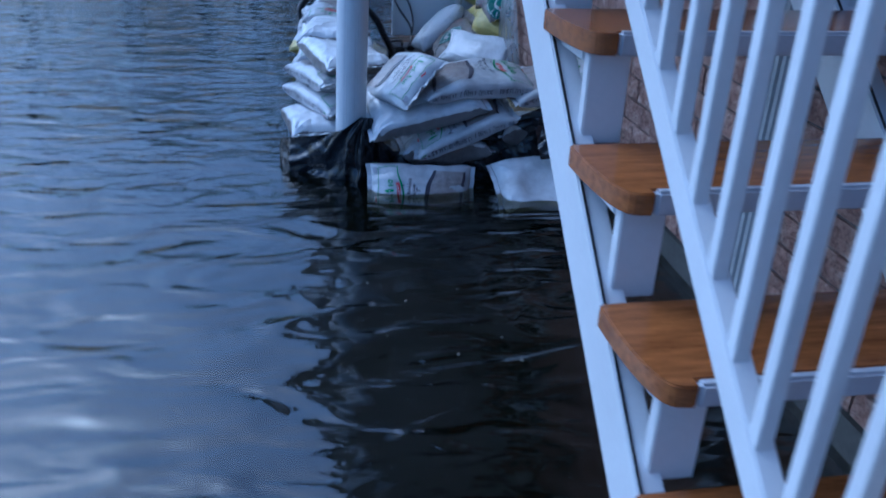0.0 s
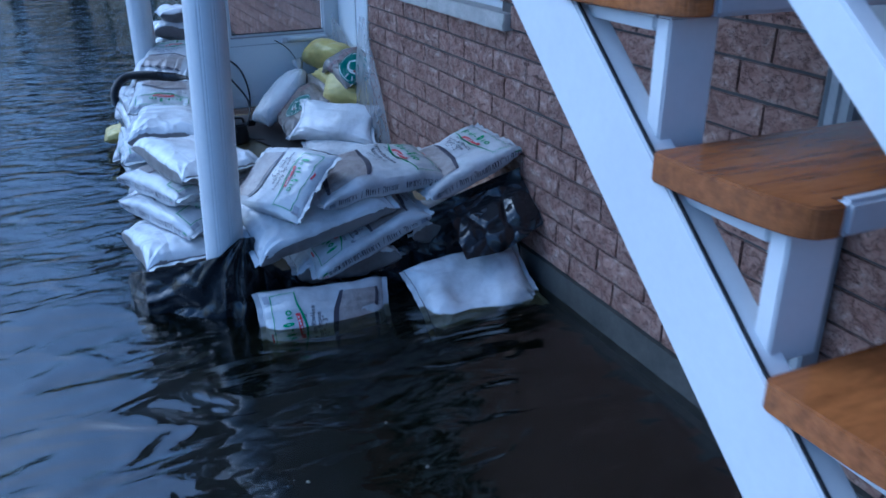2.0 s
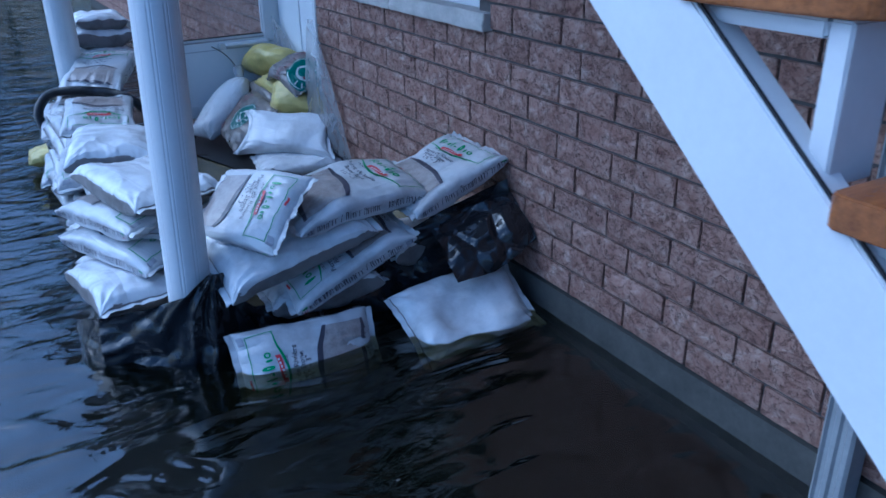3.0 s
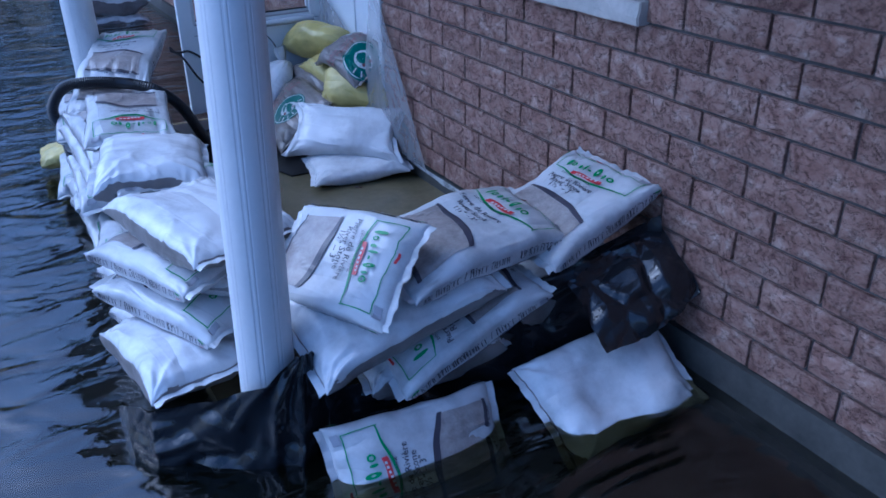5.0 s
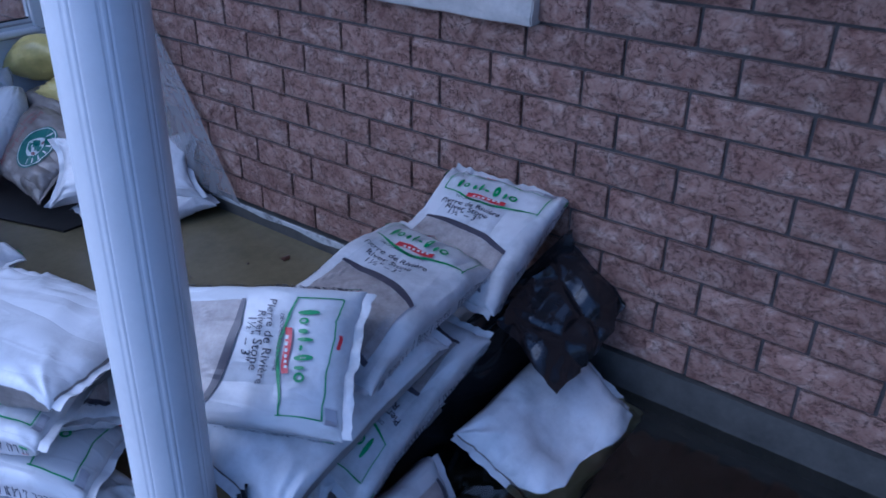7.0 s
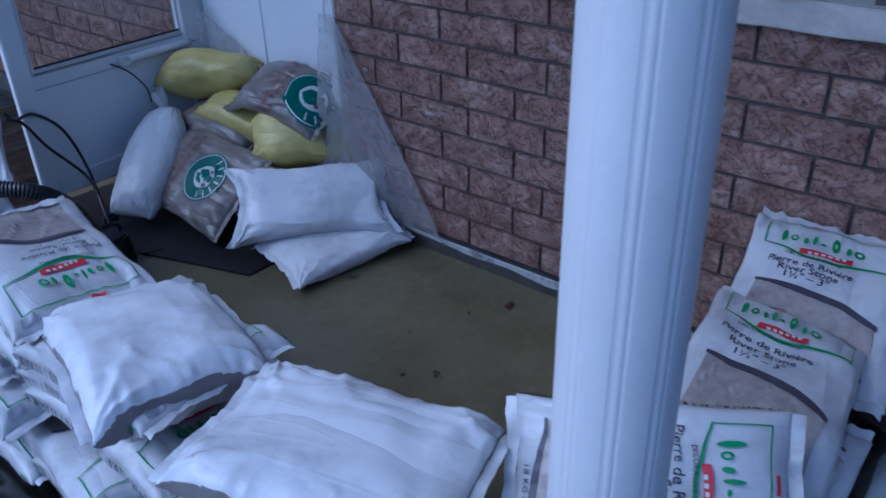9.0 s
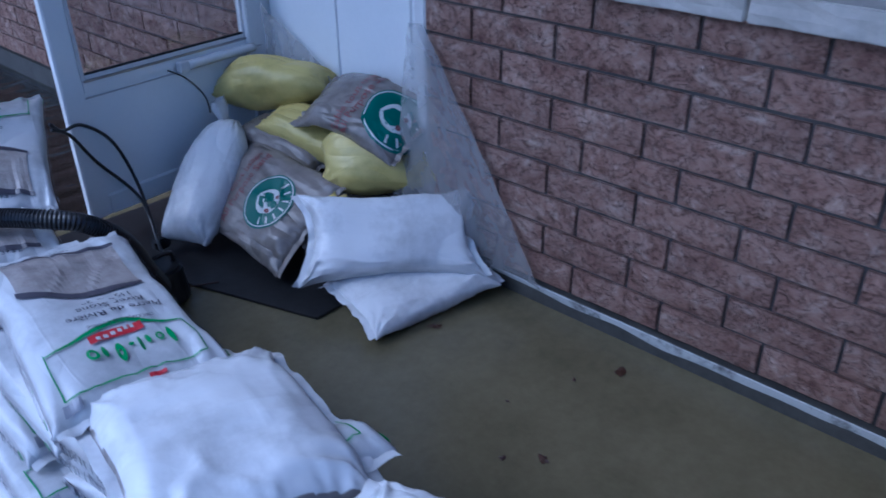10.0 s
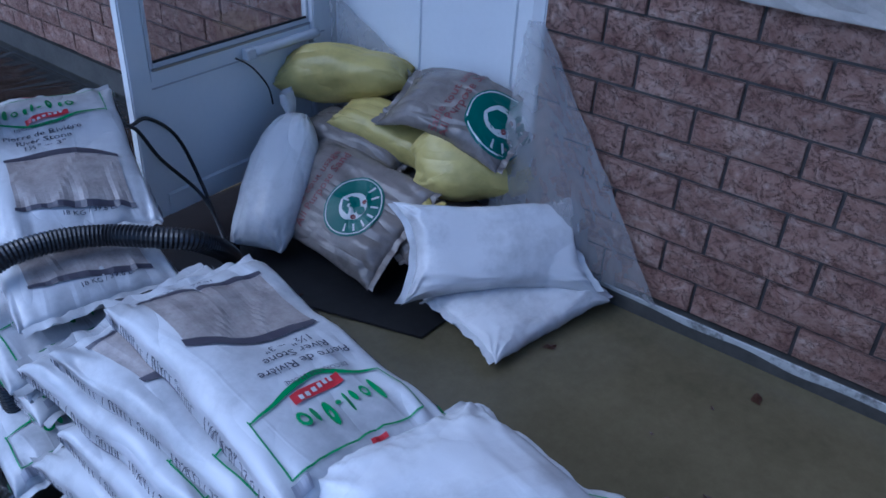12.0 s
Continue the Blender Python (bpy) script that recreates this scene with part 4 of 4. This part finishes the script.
sack([(-0.38, 0.16, 0.1), (-0.2, 0.1, 0.15), (-0.34, 0.36, 0.14)], 0.12, "grey", "small clear sand sack wedged in the pile", group=PILE, name="sand_sack")
sack([(-0.22, 0.4, 0.24), (-0.22, 0.82, 0.27), (0.0, 0.4, 0.28)], 0.14, "grey", "grey sand sack in the middle of the pile", group=PILE, name="sand_sack")
sack([(-0.01, 0.44, 0.46), (-0.2, 0.9, 0.4), (0.1, 0.6, 0.52)], 0.19, "yellow", "plump yellow sandbag on top of the pile", group=PILE, taper=(0.5, 0.35), seams=False, flat=0.6, lump=0.022)
sack([(-0.13, 0.26, 0.27), (-0.19, 0.68, 0.34), (0.04, 0.3, 0.33)], 0.13, "yellow", "yellow sandbag squeezed in the pile", group=PILE, seams=False, flat=0.6)
yb = sack([(-0.27, 0.24, 0.21), (0.0, -0.04, 0.25), (-0.15, 0.36, 0.43)], 0.21, "yellow", "pleated yellow sandbag in the pile", group=PILE, taper=(0.6, 0.2), seams=False, flat=0.6)
sack([(-0.16, 0.1, 0.1), (0.06, 0.05, 0.1), (-0.16, 0.8, 0.12)], 0.2, "grey", "grey sand sack at the bottom of the pile", group=PILE, name="sand_sack")
wt = sack([(-0.66, 0.7, 0.05), (-0.28, 0.88, 0.34), (-0.53, 0.52, 0.07)], 0.15, "white", "long white sandbag with a tied neck", group=PILE, seams=False, taper=(0.2, 0.8), pinch=0.02, gusset=False, flat=0.5)
tied_neck(yb, (-0.27, 0.17, 0.24), pose(0, 0, 0, 60, -50, 20) @ Matrix.Scale(0.6, 4), yellow_film)
tied_neck(wt, (-0.235, 0.81, 0.335), pose(0, 0, 0, -6, -8, 20), white_film)
part("tie_wire", tube([(-0.44, 0.9, 0.24), (-0.33, 0.84, 0.31), (-0.25, 0.79, 0.345), (-0.22, 0.81, 0.35), (-0.23, 0.84, 0.36)], 0.0025), seal_and_room_black, wt)


# ---------- black polythene ----------
def crumpled(nu, nv, place, amp, seed, freq=9.0):
    """A creased sheet over the field place(s, w)."""
    bm = bmesh.new()
    g = []
    for i in range(nu + 1):
        row = []
        for j in range(nv + 1):
            p = Vector(place(i / nu, j / nv))
            r1 = 1 - 2 * abs(noise.noise(p * freq + Vector((0, 0, seed))))
            r2 = 1 - 2 * abs(noise.noise(Vector((p.x * 1.6, p.y, p.z * 0.7)) * freq * 2.1 + Vector((seed, 0, 0))))
            cells = noise.voronoi(Vector((p.x * 1.2, p.y, p.z * 0.8)) * freq * 1.7 + Vector((seed, 0, 0)))[0]
            d = 1.3 * min(cells[1] - cells[0], 0.55) + 0.35 * r1 + 0.12 * r2
            n = Vector((noise.noise(p * 3) * 0.4 - 0.2, -1, 0.3)).normalized()
            row.append(bm.verts.new(p + n * (d - 0.35) * amp))
        g.append(row)
    for i in range(nu):
        for j in range(nv):
            bm.faces.new((g[i][j], g[i + 1][j], g[i + 1][j + 1], g[i][j + 1]))
    return bm


def spline(pts, s):
    n = len(pts) - 1
    k = min(int(s * n), n - 1)
    f = s * n - k
    f = f * f * (3 - 2 * f) * 0.4 + f * 0.6
    return [a + (b - a) * f for a, b in zip(pts[k], pts[k + 1])]


HEM = [(-1.59, -1.36, -0.04), (-1.61, -1.48, 0.03), (-1.605, -1.6, 0.09), (-1.56, -1.7, 0.125), (-1.47, -1.76, 0.15), (-1.38, -1.83, 0.18), (-1.29, -1.88, 0.22), (-1.21, -1.895, 0.285), (-1.15, -1.87, 0.27), (-1.12, -1.84, 0.16), (-1.04, -1.82, 0.08), (-0.8, -1.83, 0.1), (-0.6, -1.84, 0.19), (-0.4, -1.86, 0.27), (-0.2, -1.9, 0.36), (-0.02, -1.93, 0.42)]


GATHER = Vector((-1.17, -1.87, 0.32))


def gathered(nu, nv, place):
    """A sheet whose folds run together at one point."""
    bm = bmesh.new()
    g = []
    for i in range(nu + 1):
        row = []
        for j in range(nv + 1):
            p = Vector(place(i / nu, j / nv))
            off = p - GATHER
            dist = math.hypot(off.x, off.z)
            ang = math.atan2(off.z, off.x) + 0.25 * noise.noise(p * 4)
            r1 = 1 - abs(2 * ((ang * 3.1 + 0.5 * noise.noise(p * 2.5)) % 1.0) - 1)
            r2 = 1 - abs(2 * ((ang * 7.7 + 0.9 * noise.noise(p * 3)) % 1.0) - 1)
            cells = noise.voronoi(Vector((p.x * 7, p.y * 7, p.z * 9)) + Vector((5, 0, 1)))[0]
            facet = min(cells[1] - cells[0], 0.5)
            d = (0.05 * r1 * (0.7 + 0.6 * noise.noise(p * 4)) + 0.01 * r2) * min(1.0, 0.3 + dist * 1.5) + 0.022 * facet
            row.append(bm.verts.new(p + Vector((-0.25, -0.9, 0.2)) * (d - 0.015)))
        g.append(row)
    for i in range(nu):
        for j in range(nv):
            bm.faces.new((g[i][j], g[i + 1][j], g[i + 1][j + 1], g[i][j + 1]))
    return bm


def tarp_field(s, w):
    x, y, top = spline(HEM, s)
    z = top + (-0.16 - top) * w
    out = (0.015 if x < -1.12 else 0.05) * w * (1 - w * 0.3)
    return (x - (0.4 * out if x < -1.3 else 0), y - out, z)


tarp = part("black_tarp", gathered(240, 50, tarp_field), black_film, smooth=True)
tagged(tarp, "crumpled black polythene sheet round the sandbags", "plastic sheet")


def drape_field(s, w):
    x = -0.36 + 0.37 * s
    top = 0.27 + 0.12 * s
    low = 0.09 + 0.1 * s + 0.09 * abs(s - 0.45)
    z = top + (low - top) * w
    y = -1.93 - 0.2 * w - 0.05 * math.sin(math.pi * s) * math.sin(math.pi * w)
    return (min(x, -0.012), y, z)


drape = part("black_bag", crumpled(64, 48, drape_field, 0.045, 8.0, 4.2), black_film, smooth=True)
tagged(drape, "crumpled black plastic bag draped over sandbags", "plastic bag")

# ---------- milky sheet in the doorway corner ----------
def sheet_field(s, w):
    """A tall triangle: hangs from the corner of the bricks and spreads down over the pile."""
    a = Vector((-0.05, 0.03, 0.8)).lerp(Vector((-0.1, 0.08, 0.12)), w)
    b = Vector((-0.03, -0.012, 0.8)).lerp(Vector((-0.045, -0.5, 0.08)), w)
    p = a.lerp(b, s)
    p.x -= 0.03 * math.sin(math.pi * s) * math.sin(math.pi * w) + 0.012 * math.sin(11 * s + 2 * w) * w
    return p


sheet = part("plastic_sheet", crumpled(30, 30, sheet_field, 0.012, 5.0, 6.0), milky_sheet, smooth=True)
tagged(sheet, "milky translucent plastic sheet against the bricks", "plastic sheet")
left_sheet = part("plastic_sheet", crumpled(24, 16, lambda s, w: (0.04 + 0.03 * math.sin(5 * s), 0.9 - 0.6 * s, 0.72 - 0.3 * s ** 0.7 - 0.3 * w), 0.02, 9.0, 6.0), milky_sheet, smooth=True)
tagged(left_sheet, "milky translucent plastic sheet behind the sandbags", "plastic sheet")

# ---------- mat, hose, pump, cables, debris ----------
# mat outline runs on under the storm door, blackening floor in shade there
mat = part("rubber_mat", prism([(-0.54, -0.03), (-0.02, -0.03), (-0.02, 1.06), (-0.88, 1.08), (-0.74, 0.6)], SLAB + 0.001, SLAB + 0.009, "z", 0.002), mat_rubber)
tagged(mat, "thin black rubber door mat on the slab", "door mat")
hose = part("discharge_hose", tube([(-1.42, 0.46, -0.2), (-1.44, 0.46, 0.05), (-1.46, 0.46, 0.25), (-1.485, 0.455, 0.36), (-1.45, 0.44, 0.44), (-1.39, 0.42, 0.482), (-1.29, 0.4, 0.485), (-1.2, 0.35, 0.48), (-1.13, 0.26, 0.48), (-1.05, 0.22, 0.45), (-0.95, 0.25, 0.35), (-0.86, 0.33, 0.18), (-0.8, 0.38, 0.07)], 0.026, 16, 0.003, 0.009), hose_mat)
tagged(hose, "black corrugated pump hose over the sandbags", "hose")
pump = empty("sump_pump", pose(-0.78, 0.42, SLAB))
tagged(pump, "small black electric pump on the slab", "pump")
bm = bmesh.new()
bmesh.ops.create_cone(bm, cap_ends=True, segments=24, radius1=0.075, radius2=0.062, depth=0.12, matrix=Matrix.Translation((0, 0, 0.065)))
bmesh.ops.bevel(bm, geom=[e for e in bm.edges if abs(e.verts[0].co.z - e.verts[1].co.z) < 0.001], offset=0.008, segments=2, affect="EDGES")
part("housing", bm, hose_mat, pump)
part("handle", tube([(-0.045, 0, 0.12), (-0.035, 0, 0.155), (0.035, 0, 0.155), (0.045, 0, 0.12)], 0.008), hose_mat, pump, smooth=True)
for pts in ([(-0.84, 0.85, 0.5), (-0.8, 0.87, 0.46), (-0.72, 0.9, 0.45), (-0.63, 0.9, 0.36), (-0.6, 0.84, 0.2), (-0.66, 0.66, 0.07), (-0.74, 0.46, 0.1)], [(-0.84, 0.85, 0.48), (-0.78, 0.87, 0.44), (-0.71, 0.88, 0.32), (-0.62, 0.82, 0.18), (-0.64, 0.7, 0.08)]):
    tagged(part("power_cable", tube(pts, 0.006), hose_mat, smooth=True), "black electric cable hanging beside the storm door", "cable", group="cables")
plug = part("cable_plug", box(-0.67, 0.66, 0.03, -0.61, 0.7, 0.07, 0.008), hose_mat)
tagged(plug, "black cable plug on the wet slab", "plug")
wire = part("wire", tube([(-0.38, 0.9, 0.555), (-0.3, 0.92, 0.5), (-0.24, 0.92, 0.42), (-0.24, 0.9, 0.36)], 0.003), seal_and_room_black, smooth=True)
tagged(wire, "thin black wire hanging from the door closer", "wire")
twig = part("twig", tube([(-0.75, 0.46, 0.008), (-0.69, 0.41, 0.012), (-0.62, 0.37, 0.01)], 0.003), leaf_brown)
tagged(twig, "thin dark twig on the wet slab", "twig")


def dead_leaf(x, y, turn, size):
    bm = bmesh.new()
    pts = [(math.cos(q) * (1 + 0.3 * math.cos(3 * q + 1)), math.sin(q) * (0.6 + 0.2 * math.sin(4 * q))) for q in (2 * math.pi * k / 14 for k in range(14))]
    c = bm.verts.new((0, 0, 0.004))
    ring = [bm.verts.new((a * size, b * size, 0.001 + 0.004 * noise.noise((a * 2, b * 2, turn)))) for a, b in pts]
    for i in range(14):
        bm.faces.new((c, ring[i], ring[(i + 1) % 14]))
    ob = part("dead_leaf", bm, leaf_brown)
    ob.matrix_world = pose(x, y, SLAB + 0.003, 0, 0, turn)
    tagged(ob, "dark wet dead leaf on the slab", "leaf", group="dead leaves")


def floating_bit(x, y, turn, size):
    """A scrap of leaf or bark adrift on the flood."""
    bm = bmesh.new()
    ring = [(math.cos(q) * (1 + 0.25 * math.sin(3 * q + turn)), 0.55 * math.sin(q)) for q in (2 * math.pi * k / 9 for k in range(9))]
    lower = [bm.verts.new((a * size, b * size, 0.0)) for a, b in ring]
    upper = [bm.verts.new((a * size * 0.8, b * size * 0.8, 0.0025)) for a, b in ring]
    bm.faces.new(upper)
    for k in range(9):
        bm.faces.new((lower[k], lower[(k + 1) % 9], upper[(k + 1) % 9], upper[k]))
    ob = part("floating_leaf", bm, leaf_pale)
    ob.matrix_world = pose(x, y, WATER + 0.001, 0, 0, turn)
    tagged(ob, "pale scrap of leaf floating on flood water", "leaf", group="floating leaves")


for k, (x, y) in enumerate(((-0.836, -3.403), (-1.136, -3.119), (-1.227, -3.35), (-1.266, -2.971), (-0.966, -2.8), (-1.005, -3.49), (-1.121, -3.241), (-0.802, -3.548), (-0.93, -3.05))):
    floating_bit(x, y, 47 * k, (0.006, 0.008, 0.005, 0.007)[k % 4])

for x, y, turn, size in ((-0.145, -0.856, 20, 0.022), (-0.559, -0.896, 70, 0.017), (-0.325, -0.325, 140, 0.02), (-0.26, -0.78, 40, 0.008), (-0.62, -0.82, 5, 0.01), (-0.45, -0.7, 95, 0.006)):
    dead_leaf(x, y, turn, size)


# ---------- trees across the flooded street, mirrored in the water ----------
def shade_tree(seed):
    rnd = random.Random(seed)
    root = empty("tree")
    tagged(root, "dark leafy tree across the flooded street", "tree", group="far trees")
    bm = bmesh.new()
    tips = []

    def limb(a, b, r0, r1):
        d = (b - a).normalized()
        x = d.cross(Vector((0.3, 0.5, 0.2))).normalized()
        y = d.cross(x)
        rings = [[bm.verts.new(p + r * (math.cos(q) * x + math.sin(q) * y)) for q in (math.pi * k / 3 for k in range(6))] for p, r in ((a, r0), (b, r1))]
        for k in range(6):
            bm.faces.new((rings[0][k], rings[0][(k + 1) % 6], rings[1][(k + 1) % 6], rings[1][k]))

    fork = Vector((rnd.uniform(-0.3, 0.3), rnd.uniform(-0.3, 0.3), 1.3))
    limb(Vector((0, 0, -0.7)), fork, 0.22, 0.15)
    for k in range(11):
        q = k * 2.4 + rnd.random()
        tip = fork + Vector((math.cos(q) * rnd.uniform(0.8, 2.4), math.sin(q) * rnd.uniform(0.8, 2.4), rnd.uniform(-0.5, 3.4)))
        limb(fork, tip, 0.09, 0.02)
        tips.append(tip)
    part("trunk", bm, bark, root)
    vs, fs = [], []
    for tip in tips:
        for k in range(170):
            p = tip + Vector((rnd.gauss(0, 0.55), rnd.gauss(0, 0.55), rnd.gauss(0, 0.42)))
            a = Vector((rnd.gauss(0, 1), rnd.gauss(0, 1), rnd.gauss(0, 1))).normalized() * 0.1
            e = a.cross(Vector((rnd.gauss(0, 1), rnd.gauss(0, 1), rnd.gauss(0, 1)))).normalized() * 0.06
            o = len(vs)
            vs.extend([tuple(p - a), tuple(p + e), tuple(p + a), tuple(p - e)])
            fs.append((o, o + 1, o + 2, o + 3))
    me = bpy.data.meshes.new("crown")
    me.from_pydata(vs, [], fs)
    me.materials.append(foliage)
    crown = new("crown", me)
    crown.parent = root
    return root


first_tree = shade_tree(5)
first_tree.matrix_world = pose(-3, 24, 0) @ Matrix.Scale(1.1, 4)
spread = random.Random(2)
for k in range(15):
    x, y = -34 + 2.9 * k + spread.uniform(-0.8, 0.8), 22 + spread.uniform(-2, 3) - (0.35 * (6 - k) if k < 6 else 0)
    copy_thing(first_tree, pose(x, y, 0, 0, 0, spread.uniform(0, 360)) @ Matrix.Scale(spread.uniform(0.95, 1.3), 4))

# ---------- bricks ----------
MOD_Y, MOD_Z = 0.2915, 0.1


def brick_mesh(seed, w=MOD_Y - 0.011, h=MOD_Z - 0.011, d=0.02):
    """A rock-face brick: rough pitched front with chipped arrises."""
    bm = bmesh.new()
    ny, nz = 6, 2
    g = []
    for i in range(ny + 1):
        row = []
        for j in range(nz + 1):
            edge = i in (0, ny) or j in (0, nz)
            y, z = -w / 2 + w * i / ny, -h / 2 + h * j / nz
            n = noise.noise((y * 30 + seed * 7.1, z * 40, seed * 3.3))
            x = (-0.001 + 0.0015 * n) if edge else (-0.006 - 0.006 * n)
            row.append(bm.verts.new((x, y + (0.0015 * n if 0 < i < ny else 0), z + (0.001 * n if edge else 0.008 * n))))
        g.append(row)
    for i in range(ny):
        for j in range(nz):
            bm.faces.new((g[i][j], g[i][j + 1], g[i + 1][j + 1], g[i + 1][j]))
    rim = [g[i][0] for i in range(ny + 1)] + [g[ny][j] for j in range(1, nz + 1)] + [g[i][nz] for i in range(ny - 1, -1, -1)] + [g[0][j] for j in range(nz - 1, 0, -1)]
    cor = {id(v): bm.verts.new((d, v.co.y, v.co.z)) for v in rim}
    for a, b in zip(rim, rim[1:] + rim[:1]):
        bm.faces.new((a, b, cor[id(b)], cor[id(a)]))
    bmesh.ops.recalc_face_normals(bm, faces=bm.faces)
    return mesh_of("brick", bm, brick_mat)


whole = [brick_mesh(k) for k in range(9)]
cut = {}


def cut_mesh(w, k):
    key = (round(w, 3), k % 2)
    if key not in cut:
        cut[key] = brick_mesh(20 + k % 2, w=w)
    return cut[key]


HOLES = ((-1.69, -0.42, 0.97, 2.2), (0.0, 0.98, 0.0, 2.15), (-1.785, -0.199, 0.985, 1.03))
rng = random.Random(4)
loose = []
count = 0
for row in range(0, 27):
    zc = BRICK_BASE + MOD_Z * (row + 0.5)
    start = -0.583 + (0.111 if row % 2 else 0)
    for k in range(-30, 33):
        y0, y1 = start + MOD_Y * k + 0.0055, start + MOD_Y * (k + 1) - 0.0055
        spans = [(y0, y1)]
        for a, b, lo, hi in HOLES:
            if zc + 0.045 > lo + 0.005 and zc - 0.045 < hi - 0.005:
                spans = [q for s in spans for q in ((s[0], min(s[1], a)), (max(s[0], b), s[1])) if q[1] - q[0] > 0.03]
        for a, b in spans:
            if b > 8.9 or a < -8.5:
                continue
            me = whole[rng.randrange(9)] if b - a > MOD_Y - 0.02 else cut_mesh(b - a, row)
            near = row < 14 and -5.2 < a < 0.01 or (row < 6 and 1 < a < 4.2)
            m = Matrix.Translation((0.0, (a + b) / 2, zc + rng.uniform(-0.0012, 0.0012))) @ pose(0, 0, 0, 0, rng.uniform(-1, 1), rng.uniform(-0.5, 0.5))
            if near and count < 300:
                ob = new("brick", me)
                ob.matrix_world = m
                ob.parent = wall
                count += 1
            else:
                loose.append((me, m))
# bricks past those that pass close by, as one piece
vs, fs = [], []
for me, m in loose:
    o = len(vs)
    vs += [tuple(m @ v.co) for v in me.vertices]
    fs += [tuple(o + i for i in p.vertices) for p in me.polygons]
me = bpy.data.meshes.new("brickwork")
me.from_pydata(vs, [], fs)
me.materials.append(brick_mat)
rest = new("brickwork", me)
rest.parent = wall
tagged(rest, "rows of rock-face bricks", kind="stuff")
